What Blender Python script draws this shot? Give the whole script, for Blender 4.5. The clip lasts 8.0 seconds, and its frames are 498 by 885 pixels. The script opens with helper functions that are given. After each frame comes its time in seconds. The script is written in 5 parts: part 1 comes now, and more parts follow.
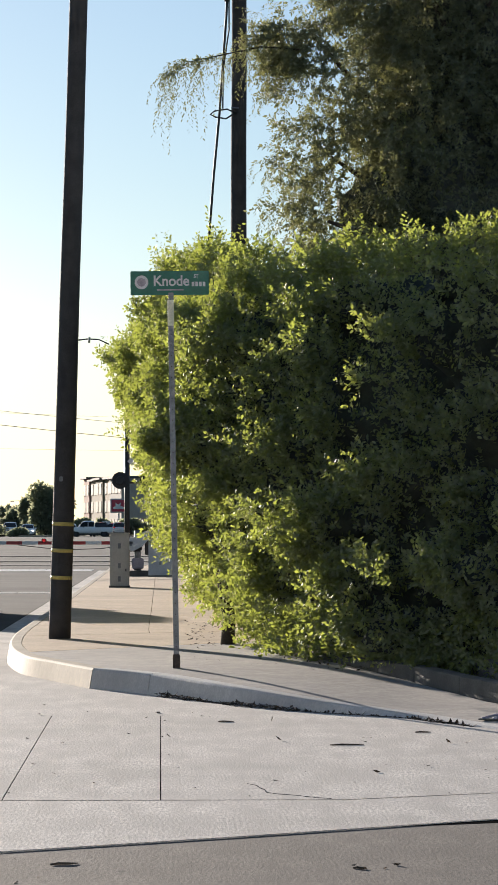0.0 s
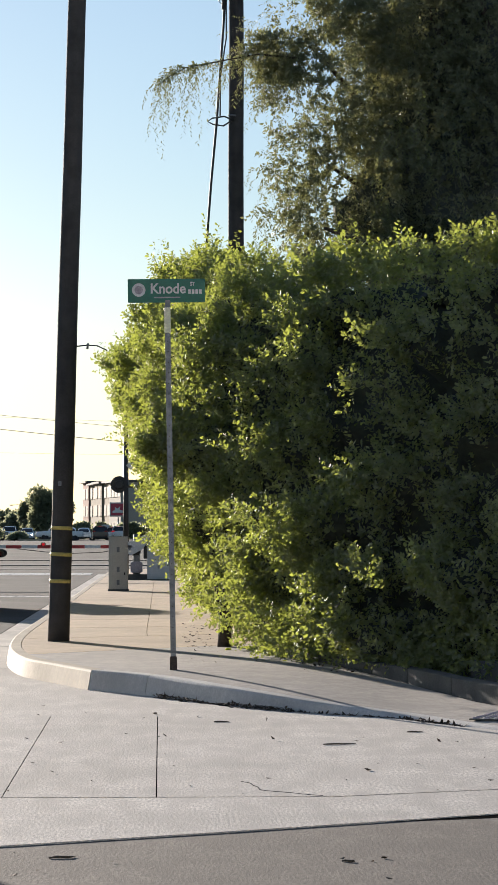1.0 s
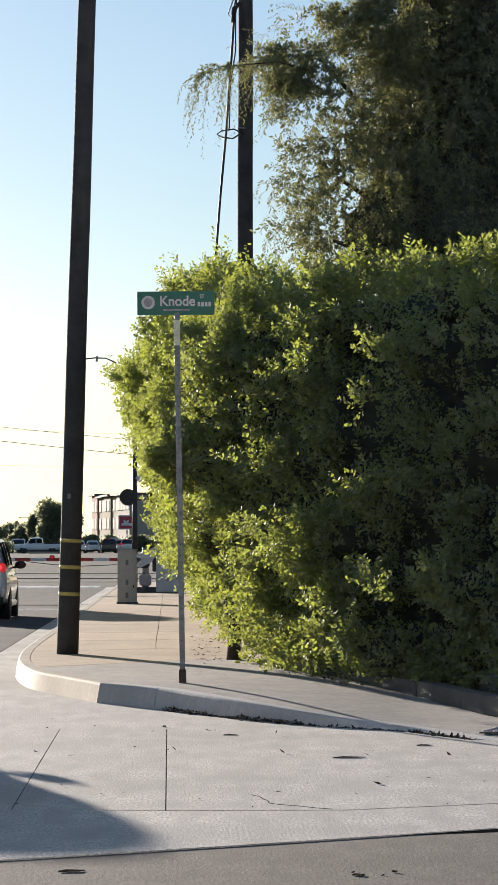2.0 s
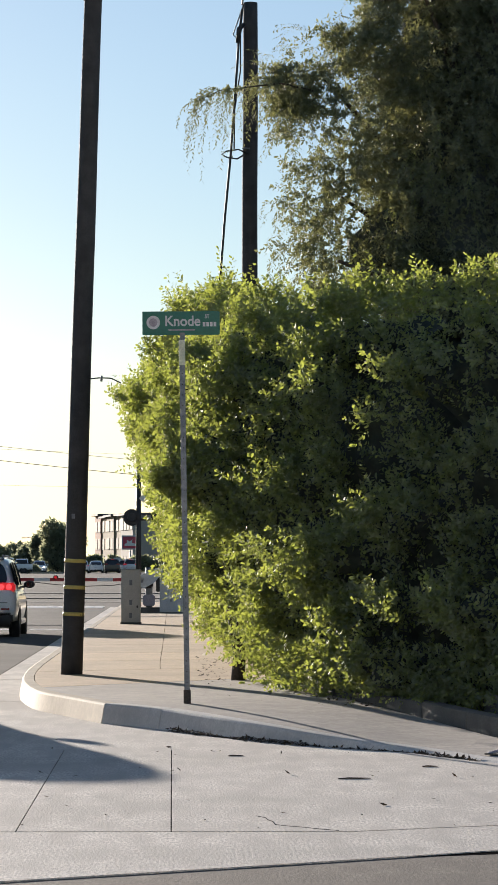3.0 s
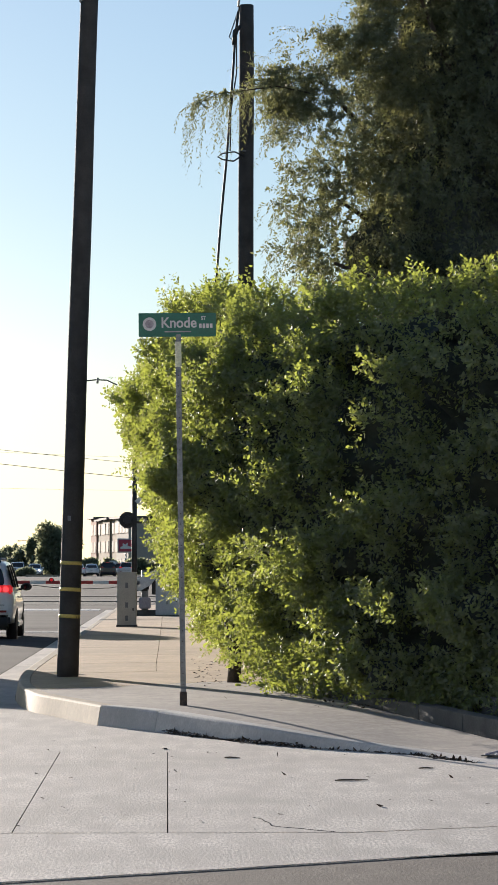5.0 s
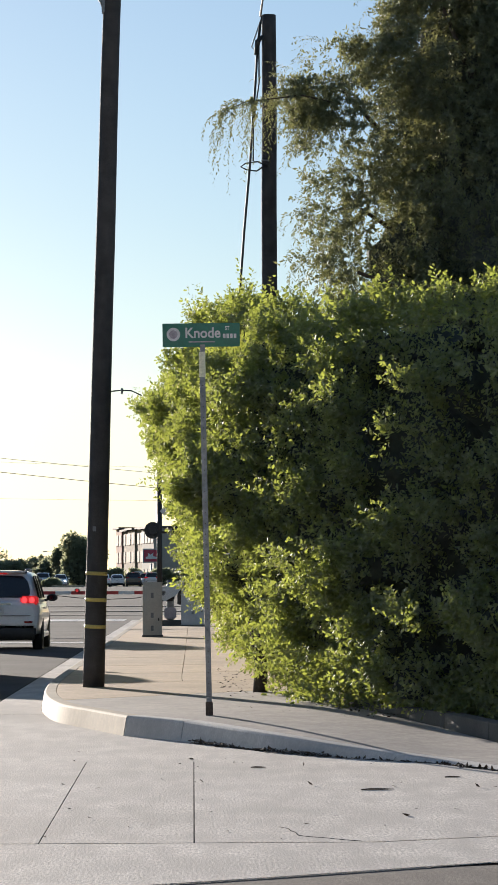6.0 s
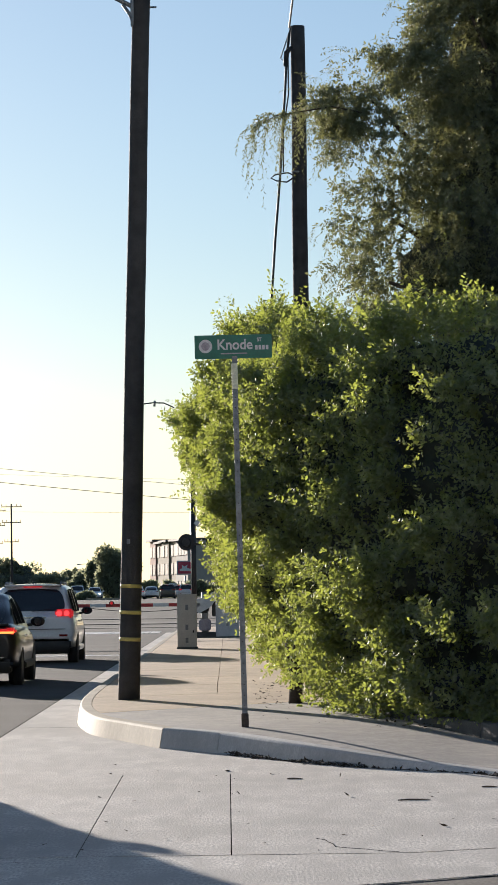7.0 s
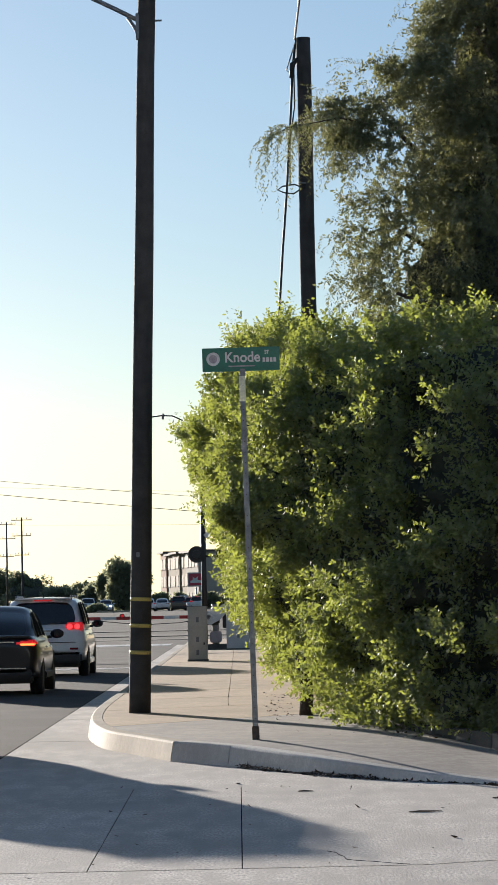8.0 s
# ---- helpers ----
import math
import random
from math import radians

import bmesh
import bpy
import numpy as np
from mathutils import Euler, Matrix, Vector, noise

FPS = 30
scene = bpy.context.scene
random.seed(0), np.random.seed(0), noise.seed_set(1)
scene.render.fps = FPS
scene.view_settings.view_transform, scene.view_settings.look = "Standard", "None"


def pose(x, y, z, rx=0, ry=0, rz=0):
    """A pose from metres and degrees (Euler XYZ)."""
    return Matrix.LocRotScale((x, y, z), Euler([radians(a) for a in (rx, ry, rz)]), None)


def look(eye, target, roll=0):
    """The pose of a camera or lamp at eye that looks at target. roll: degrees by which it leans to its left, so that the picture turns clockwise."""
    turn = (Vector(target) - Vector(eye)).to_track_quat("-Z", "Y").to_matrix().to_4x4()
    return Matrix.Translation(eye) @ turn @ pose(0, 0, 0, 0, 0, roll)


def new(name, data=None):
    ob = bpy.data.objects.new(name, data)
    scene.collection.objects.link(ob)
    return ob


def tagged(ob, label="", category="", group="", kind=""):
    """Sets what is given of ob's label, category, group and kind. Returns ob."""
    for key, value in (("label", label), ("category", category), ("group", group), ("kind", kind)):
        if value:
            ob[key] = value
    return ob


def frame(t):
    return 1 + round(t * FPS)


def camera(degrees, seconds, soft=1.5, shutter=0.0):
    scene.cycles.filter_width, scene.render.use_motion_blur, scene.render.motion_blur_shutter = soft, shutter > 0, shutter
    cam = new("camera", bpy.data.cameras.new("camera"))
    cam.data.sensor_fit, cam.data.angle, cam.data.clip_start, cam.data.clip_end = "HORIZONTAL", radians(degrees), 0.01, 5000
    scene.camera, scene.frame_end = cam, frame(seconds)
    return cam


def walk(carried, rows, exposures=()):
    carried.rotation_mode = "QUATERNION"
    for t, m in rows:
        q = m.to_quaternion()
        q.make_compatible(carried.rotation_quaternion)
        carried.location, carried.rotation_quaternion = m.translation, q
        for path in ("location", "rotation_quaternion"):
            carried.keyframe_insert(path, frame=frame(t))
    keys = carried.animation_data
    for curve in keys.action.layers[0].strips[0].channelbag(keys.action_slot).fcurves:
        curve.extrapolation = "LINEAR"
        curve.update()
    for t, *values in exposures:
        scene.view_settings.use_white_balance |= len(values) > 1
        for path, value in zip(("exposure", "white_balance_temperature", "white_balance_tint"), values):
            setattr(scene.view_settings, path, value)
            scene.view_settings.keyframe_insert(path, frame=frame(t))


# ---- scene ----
cam = camera(10.0, 8.0)
PATH = [
    (0.0, (0.000, -0.001, 1.450), (0.9276, 29.9695, 2.3958), -0.002),
    (0.5, (0.013, -0.413, 1.462), (0.9190, 29.5585, 2.3973), -0.113),
    (1.0, (0.022, -0.415, 1.451), (0.9561, 29.5539, 2.4354), -0.056),
    (1.5, (0.028, -0.393, 1.450), (0.9384, 29.5752, 2.4966), -0.043),
    (2.0, (0.017, -0.383, 1.450), (0.8587, 29.5843, 2.5705), -0.015),
    (3.5, (-0.003, -0.330, 1.450), (0.8150, 29.6269, 2.8318), 0.104),
    (4.0, (-0.009, -0.319, 1.442), (0.8936, 29.6363, 2.8078), 0.231),
    (5.5, (0.000, -0.337, 1.437), (0.7687, 29.6218, 2.8123), -0.084),
    (6.0, (-0.000, -0.347, 1.439), (0.5901, 29.6114, 2.9075), -0.215),
    (6.5, (-0.004, -0.370, 1.441), (0.3934, 29.5872, 2.9867), -0.489),
    (7.0, (-0.003, -0.341, 1.441), (0.2426, 29.6158, 3.0299), -0.755),
    (7.5, (-0.003, -0.333, 1.442), (0.1433, 29.6224, 3.0776), -0.960),
    (8.0, (0.010, -0.347, 1.452), (0.1553, 29.6035, 3.1609), -1.215),
]
walk(cam, [(t, look(eye, target, roll)) for t, eye, target, roll in PATH], [(0, 1.24, 5950, 12), (5.5, 1.22, 5900, 12), (7.2, 1.12, 5820, 11.5), (8, 1.09, 5800, 11)])

# ---- light ----
SUN_AZ, SUN_EL = radians(21.5), radians(8.3)      # to the left of the road's direction, above the horizon
world = bpy.data.worlds.new("world")
scene.world = world
world.use_nodes = True
wn = world.node_tree
sky = wn.nodes.new("ShaderNodeTexSky")
sky.sky_type, sky.sun_disc = "NISHITA", False
sky.sun_elevation, sky.sun_rotation = SUN_EL, -SUN_AZ
sky.air_density, sky.dust_density, sky.ozone_density = 1.0, 0.25, 2.5
pale = wn.nodes.new("ShaderNodeHueSaturation")          # a thin even haze over the whole sky
pale.inputs["Saturation"].default_value = 0.85
wn.links.new(sky.outputs[0], pale.inputs["Color"])
wn.links.new(pale.outputs[0], wn.nodes["Background"].inputs[0])
wn.nodes["Background"].inputs[1].default_value = 0.059
sun = new("sun", bpy.data.lights.new("sun", "SUN"))
sun.data.energy, sun.data.angle, sun.data.color = 4.4, radians(0.6), (1.0, 0.85, 0.67)
sun.matrix_world = look((0, 0, 0), (math.sin(SUN_AZ) * math.cos(SUN_EL), -math.cos(SUN_AZ) * math.cos(SUN_EL), -math.sin(SUN_EL)))

# ---- materials ----
def mat(name, c1, c2=None, rough=0.8, scale=6.0, bump=0.0, fine=60.0, metal=0.0, spec=0.5, stain=0.0, vary=0.0, coat=0.0, blotch=0.0, brushed=1.0, grit=0.5):
    """Two colours mixed by coarse and fine noise, with fine relief; stain darkens in broad patches, vary shifts piece by piece, brushed draws the grain out along y."""
    m = bpy.data.materials.new(name)
    m.use_nodes = True
    nt = m.node_tree
    b = nt.nodes["Principled BSDF"]
    b.inputs["Roughness"].default_value, b.inputs["Metallic"].default_value = rough, metal
    b.inputs["Specular IOR Level"].default_value, b.inputs["Coat Weight"].default_value = spec, coat
    c2 = c2 or tuple(v * 0.75 for v in c1)
    tc = nt.nodes.new("ShaderNodeTexCoord")

    drawn = nt.nodes.new("ShaderNodeMapping")
    drawn.inputs["Scale"].default_value = (1, brushed, 1)
    nt.links.new(tc.outputs["Object"], drawn.inputs["Vector"])

    def noise_at(sc, detail=4.0, grain=False):
        n = nt.nodes.new("ShaderNodeTexNoise")
        n.inputs["Scale"].default_value, n.inputs["Detail"].default_value = sc, detail
        nt.links.new(drawn.outputs["Vector"] if grain else tc.outputs["Object"], n.inputs["Vector"])
        return n.outputs["Fac"]

    def mix(fac, a, b2, mode="MIX"):
        n = nt.nodes.new("ShaderNodeMix")
        n.data_type, n.blend_type = "RGBA", mode
        for slot, v in ((0, fac), (6, a), (7, b2)):
            if isinstance(v, bpy.types.NodeSocket):
                nt.links.new(v, n.inputs[slot])
            else:
                n.inputs[slot].default_value = v
        return n.outputs[2]

    def ramp(fac, lo, hi, a=0.0, z=1.0):
        n = nt.nodes.new("ShaderNodeMapRange")
        nt.links.new(fac, n.inputs[0])
        for k, v in zip((1, 2, 3, 4), (lo, hi, a, z)):
            n.inputs[k].default_value = v
        return n.outputs[0]

    col = mix(ramp(noise_at(scale), 0.35, 0.65), (*c1, 1), (*c2, 1))
    col = mix(ramp(noise_at(fine, 2.0, True), 0.3, 0.7, 0.0, grit), col, tuple(v * 0.6 for v in c2) + (1,))
    col = mix(ramp(noise_at(scale * 4.5, 5.0, True), 0.42, 0.62, 0.0, blotch), col, tuple(v * 0.72 for v in c2) + (1,))
    if stain:
        col = mix(ramp(noise_at(scale * 0.2, 6.0), 0.5, 0.72, 0.0, stain), col, tuple(v * 0.45 for v in c2) + (1,))
    if vary:
        oi = nt.nodes.new("ShaderNodeObjectInfo")
        hsv = nt.nodes.new("ShaderNodeHueSaturation")
        nt.links.new(ramp(oi.outputs["Random"], 0, 1, 1 - vary, 1 + vary), hsv.inputs["Value"])
        nt.links.new(col, hsv.inputs["Color"])
        col = hsv.outputs[0]
    nt.links.new(col, b.inputs["Base Color"])
    if bump:
        bp = nt.nodes.new("ShaderNodeBump")
        bp.inputs["Strength"].default_value, bp.inputs["Distance"].default_value = bump, 0.01
        nt.links.new(noise_at(fine, 4.0, True), bp.inputs["Height"])
        nt.links.new(bp.outputs[0], b.inputs["Normal"])
    return m


def leaf_mat(name, dark, light, glow, through_share=0.45, rough=0.4, spec=0.5):
    """A leaf: glossy top, light passing through it, each leaf its own shade."""
    m = bpy.data.materials.new(name)
    m.use_nodes = True
    nt = m.node_tree
    b, out = nt.nodes["Principled BSDF"], nt.nodes["Material Output"]
    geo = nt.nodes.new("ShaderNodeNewGeometry")
    rmp = nt.nodes.new("ShaderNodeMix")
    rmp.data_type = "RGBA"
    nt.links.new(geo.outputs["Random Per Island"], rmp.inputs[0])
    rmp.inputs[6].default_value, rmp.inputs[7].default_value = (*dark, 1), (*light, 1)
    nt.links.new(rmp.outputs[2], b.inputs["Base Color"])
    b.inputs["Roughness"].default_value, b.inputs["Specular IOR Level"].default_value = rough, spec
    tr = nt.nodes.new("ShaderNodeBsdfTranslucent")
    tr.inputs[0].default_value = (*glow, 1)
    mx = nt.nodes.new("ShaderNodeMixShader")
    mx.inputs[0].default_value = through_share
    nt.links.new(b.outputs[0], mx.inputs[1])
    nt.links.new(tr.outputs[0], mx.inputs[2])
    nt.links.new(mx.outputs[0], out.inputs[0])
    return m


def glow_mat(name, col, power):
    m = mat(name, col, rough=0.3)
    b = m.node_tree.nodes["Principled BSDF"]
    b.inputs["Emission Color"].default_value, b.inputs["Emission Strength"].default_value = (*col, 1), power
    return m


ASPHALT = mat("asphalt", (0.168, 0.146, 0.128), (0.105, 0.092, 0.082), 0.9, 1.5, 0.3, 70, spec=0.25, stain=0.4, blotch=0.8, brushed=0.3, grit=0.8)
ASPHALT_FAR = mat("worn_asphalt", (0.10, 0.098, 0.096), (0.072, 0.071, 0.070), 0.95, 0.5, 0.5, 40, spec=0.1, stain=0.35)
DIRT = mat("dry_earth", (0.22, 0.165, 0.115), (0.14, 0.1, 0.07), 0.95, 3, 0.8, 50)
CONCRETE = mat("apron_concrete", (0.735, 0.69, 0.625), (0.56, 0.52, 0.475), 0.88, 1.1, 0.3, 62, spec=0.3, stain=0.7, vary=0.06, blotch=0.85, brushed=0.22, grit=0.9)
PAVING = mat("pavement_concrete", (0.68, 0.51, 0.335), (0.57, 0.425, 0.28), 0.88, 1.4, 0.5, 20, spec=0.3, blotch=0.4, stain=0.3, vary=0.09)
PAVING_GREY = mat("grey_pavement_concrete", (0.50, 0.45, 0.40), (0.40, 0.365, 0.33), 0.88, 1.8, 0.5, 26, spec=0.3, blotch=0.6, stain=0.4, vary=0.05)
KERB = mat("kerb_concrete", (0.46, 0.385, 0.275), (0.38, 0.32, 0.235), 0.8, 3.0, 0.12, 50, stain=0.45, blotch=0.4, vary=0.05)
# smooth corner concrete, toned paler and cooler to lift its shaded faces
KERB_LIFTED = mat("smooth_lifted_kerb_concrete", (0.66, 0.64, 0.61), (0.56, 0.545, 0.525), 0.8, 3.0, 0.12, 50, stain=0.4, blotch=0.4, vary=0.05)
JOINT = mat("joint_dirt", (0.022, 0.02, 0.018), None, 1.0, 8, 0.0, spec=0.0)
SHADE_STRIP = mat("road_shade_strip", (0.078, 0.078, 0.078), (0.058, 0.058, 0.058), 0.85, 0.5, 0.3, 20, spec=0.2)
WALL = mat("low_wall", (0.14, 0.135, 0.125), (0.095, 0.092, 0.086), 0.9, 4, 0.5, stain=0.4)
PAINT = mat("road_paint", (0.85, 0.84, 0.81), (0.68, 0.67, 0.64), 0.7, 9, 0.3, stain=0.3)
TIMBER = mat("creosoted_timber", (0.078, 0.072, 0.070), (0.046, 0.043, 0.042), 0.85, 5, 0.8, 70, stain=0.4)
YELLOW = mat("yellow_band", (0.74, 0.60, 0.17), (0.60, 0.48, 0.14), 0.5, 12, 0.1)
STEEL = mat("galvanised_steel", (0.30, 0.31, 0.32), (0.20, 0.21, 0.22), 0.55, 20, 0.2, 120, metal=0.6)
RUST = mat("rusty_sleeve", (0.10, 0.07, 0.05), (0.05, 0.04, 0.035), 0.8, 30, 0.5)
SIGN_GREEN = mat("sign_green", (0.012, 0.17, 0.11), (0.010, 0.145, 0.095), 0.35, 10, 0.0)
WHITE = mat("white_sheeting", (0.72, 0.73, 0.72), (0.62, 0.63, 0.62), 0.45, 14)
PALE_GREY = mat("pale_grey_print", (0.42, 0.40, 0.42), (0.32, 0.28, 0.32), 0.5, 30)
CREAM_TAPE = mat("faded_cream_tape", (0.88, 0.85, 0.62), (0.75, 0.72, 0.52), 0.6, 20)
BEIGE_METAL = mat("beige_cabinet_paint", (0.62, 0.60, 0.53), (0.54, 0.52, 0.46), 0.55, 3, 0.1, stain=0.3)
GREY_METAL = mat("grey_cabinet_paint", (0.50, 0.52, 0.54), (0.43, 0.45, 0.47), 0.5, 3, 0.1, stain=0.2)
BLACK_METAL = mat("black_metal", (0.015, 0.015, 0.016), None, 0.5, 10)
CABLE = mat("black_cable", (0.02, 0.02, 0.02), None, 0.6, 10)
RED_STRIPE = mat("red_stripe", (0.45, 0.03, 0.03), (0.35, 0.03, 0.03), 0.5, 10)
BARK = mat("bark", (0.10, 0.075, 0.055), (0.05, 0.04, 0.03), 0.9, 9, 1.0, 40)
LEAF = leaf_mat("hedge_leaf", (0.082, 0.100, 0.094), (0.128, 0.152, 0.128), (0.54, 0.61, 0.09), 0.39, 0.6, 0.42)
# dark tone stands for the shaded depth behind the hedge's leaves
HEDGE_SHADE = mat("hedge_inner_shade", (0.050, 0.062, 0.046), (0.025, 0.032, 0.025), 0.95, 7, 1.0, 25)
CORE_TREE = mat("inner_branches", (0.105, 0.12, 0.10), (0.06, 0.07, 0.06), 0.95, 5, 1.0, 18)
TREE_LEAF = leaf_mat("pepper_leaf", (0.09, 0.112, 0.085), (0.14, 0.165, 0.105), (0.34, 0.34, 0.12), 0.32, 0.6)
FAR_LEAF = leaf_mat("far_leaf", (0.11, 0.13, 0.09), (0.15, 0.17, 0.11), (0.46, 0.48, 0.30), 0.5, 0.6)
DEAD_LEAF = mat("dead_leaf", (0.09, 0.055, 0.03), (0.04, 0.028, 0.018), 0.8, 20)
RUBBER = mat("tyre_rubber", (0.015, 0.015, 0.016), None, 0.8, 30, 0.3)
ALLOY = mat("wheel_alloy", (0.45, 0.45, 0.46), None, 0.35, 20, metal=0.9)
GLASS_DARK = mat("tinted_glass", (0.012, 0.014, 0.016), None, 0.06, 5, spec=0.7)
SIDE_GLASS = mat("tinted_side_glass", (0.03, 0.034, 0.038), None, 0.3, 5, spec=0.0)
TRIM_DARK = mat("dark_plastic", (0.03, 0.03, 0.032), None, 0.6, 20, 0.1)
CHROME = mat("chrome", (0.7, 0.7, 0.72), None, 0.15, 20, metal=1.0)
LAMP_RED = glow_mat("brake_light", (0.75, 0.015, 0.02), 0.2)
LAMP_HOT = glow_mat("brake_bulb", (1.0, 0.05, 0.05), 0.7)
LAMP_AMBER = glow_mat("amber_tail_light", (1.0, 0.17, 0.03), 1.6)
LENS_RED = mat("red_lens", (0.28, 0.012, 0.012), None, 0.2, 20)
LAMP_WHITE = glow_mat("headlight", (1.0, 0.95, 0.85), 3.0)
SILVER = mat("silver_white_car_paint", (0.88, 0.88, 0.88), (0.84, 0.84, 0.84), 0.3, 1.5, coat=0.6)
BLACK_PAINT = mat("black_car_paint", (0.018, 0.014, 0.015), (0.014, 0.011, 0.012), 0.3, 1.5, coat=0.3, spec=0.3)
WHITE_PAINT = mat("white_car_paint", (0.82, 0.82, 0.81), (0.78, 0.78, 0.77), 0.3, 1.5, coat=0.5)
GREY_PAINT = mat("dark_grey_car_paint", (0.05, 0.052, 0.056), None, 0.3, 1.5, coat=0.5)
GREEN_PAINT = mat("dark_green_car_paint", (0.03, 0.06, 0.05), None, 0.3, 1.5, coat=0.5)
TERRACOTTA = mat("terracotta_render", (0.38, 0.20, 0.145), (0.34, 0.18, 0.13), 0.9, 0.8, 0.1)
SAND = mat("sand_render", (0.34, 0.275, 0.185), (0.30, 0.245, 0.165), 0.9, 0.8, 0.1)
CREAM = mat("cream_render", (0.40, 0.36, 0.30), (0.36, 0.33, 0.28), 0.9, 0.8, 0.1)
ROOF = mat("roof_fascia", (0.12, 0.10, 0.09), None, 0.8, 1)
SIGN_RED = mat("red_sign_face", (0.48, 0.03, 0.07), (0.40, 0.03, 0.06), 0.4, 1)
BOUNCE_PALE = mat("pale_bounce_surface", (0.80, 0.77, 0.71), (0.74, 0.71, 0.65), 0.9, 1.2, 0.4, 30, stain=0.15)
WIN = mat("dark_window", (0.03, 0.032, 0.036), None, 0.4, 3, spec=0.05)


# ---- mesh helpers ----
def part(name, bm, material, parent=None, label=""):
    """Links a bmesh as one mesh object, under a thing or a part if one is given."""
    me = bpy.data.meshes.new(name)
    bmesh.ops.recalc_face_normals(bm, faces=bm.faces)
    bm.to_mesh(me)
    bm.free()
    me.materials.append(material)
    ob = new(name, me)
    ob.parent = parent
    return tagged(ob, label)


def raw(name, verts, faces, material, parent=None, smooth=False):
    me = bpy.data.meshes.new(name)
    me.from_pydata(verts, [], faces)
    me.materials.append(material)
    if smooth:
        me.polygons.foreach_set("use_smooth", [True] * len(me.polygons))
    ob = new(name, me)
    ob.parent = parent
    return ob


def thing(name, at, label, category, group="", rz=0.0):
    ob = new(name)
    ob.matrix_basis = pose(*at, 0, 0, rz)
    return tagged(ob, label, category, group)


def box(x0, x1, y0, y1, z0, z1, bevel=0.0, bm=None, segments=2):
    tmp = bmesh.new()
    bmesh.ops.create_cube(tmp, size=1.0)
    for v in tmp.verts:
        v.co = Vector((x0 + (v.co.x + 0.5) * (x1 - x0), y0 + (v.co.y + 0.5) * (y1 - y0), z0 + (v.co.z + 0.5) * (z1 - z0)))
    if bevel:
        bmesh.ops.bevel(tmp, geom=tmp.edges[:], offset=bevel, segments=segments, affect="EDGES")
    if bm is None:
        return tmp
    return join(bm, tmp)


def join(bm, tmp):
    me = bpy.data.meshes.new("tmp")
    tmp.to_mesh(me)
    tmp.free()
    bm.from_mesh(me)
    bpy.data.meshes.remove(me)
    return bm


def tube(points, radii, sides=10, bm=None, caps=True):
    """A round bar along points; radii one number or one a point."""
    bm = bm or bmesh.new()
    pts = [Vector(p) for p in points]
    radii = [radii] * len(pts) if isinstance(radii, (int, float)) else radii
    rings = []
    for i, p in enumerate(pts):
        d = (pts[min(i + 1, len(pts) - 1)] - pts[max(i - 1, 0)]).normalized()
        a = d.cross(Vector((0, 1, 0)) if abs(d.y) < 0.9 else Vector((1, 0, 0))).normalized()
        b = d.cross(a)
        rings.append([bm.verts.new(p + radii[i] * (math.cos(t) * a + math.sin(t) * b)) for t in (2 * math.pi * k / sides for k in range(sides))])
    for r, q in zip(rings, rings[1:]):
        for k in range(sides):
            f = bm.faces.new((r[k], r[(k + 1) % sides], q[(k + 1) % sides], q[k]))
            f.smooth = True
    if caps:
        bm.faces.new(rings[0])
        bm.faces.new(rings[-1][::-1])
    return bm


def extrude(poly, lo, hi, axis="z"):
    """A flat outline given thickness along an axis: z (x, y), y (x, z) or x (y, z)."""
    bm = bmesh.new()
    put = {"z": lambda p, w: (p[0], p[1], w), "y": lambda p, w: (p[0], w, p[1]), "x": lambda p, w: (w, p[0], p[1])}[axis]
    a = [bm.verts.new(put(p, lo)) for p in poly]
    b = [bm.verts.new(put(p, hi)) for p in poly]
    bm.faces.new(a[::-1])
    bm.faces.new(b)
    n = len(poly)
    for k in range(n):
        bm.faces.new((a[k], a[(k + 1) % n], b[(k + 1) % n], b[k]))
    return bm


def along(path, step):
    """Even samples of a smooth line through the points of a path, with the distance run."""
    p = np.array(path, float)
    q = np.vstack([2 * p[0] - p[1], p, 2 * p[-1] - p[-2]])
    out = []
    for i in range(1, len(q) - 2):
        n = max(2, int(np.linalg.norm(q[i + 1] - q[i]) / step))
        for t in np.arange(n) / n:
            a, b, c, d = q[i - 1], q[i], q[i + 1], q[i + 2]
            m1, m2 = (c - a) / 2, (d - b) / 2
            m1 = m1 / max(np.linalg.norm(m1), 1e-6) * min(np.linalg.norm(m1), np.linalg.norm(c - b))
            m2 = m2 / max(np.linalg.norm(m2), 1e-6) * min(np.linalg.norm(m2), np.linalg.norm(c - b))
            out.append((2 * t**3 - 3 * t**2 + 1) * b + (t**3 - 2 * t**2 + t) * m1 + (-2 * t**3 + 3 * t**2) * c + (t**3 - t**2) * m2)
    out.append(p[-1])
    return np.array(out)

# ---- setting: ground, road, apron, kerb, pavement ----
def rise(y):
    """The ground climbs a little beyond the railway."""
    t = min(max((y - 95) / 230, 0), 1)
    return 0.95 * t * t * (3 - 2 * t)


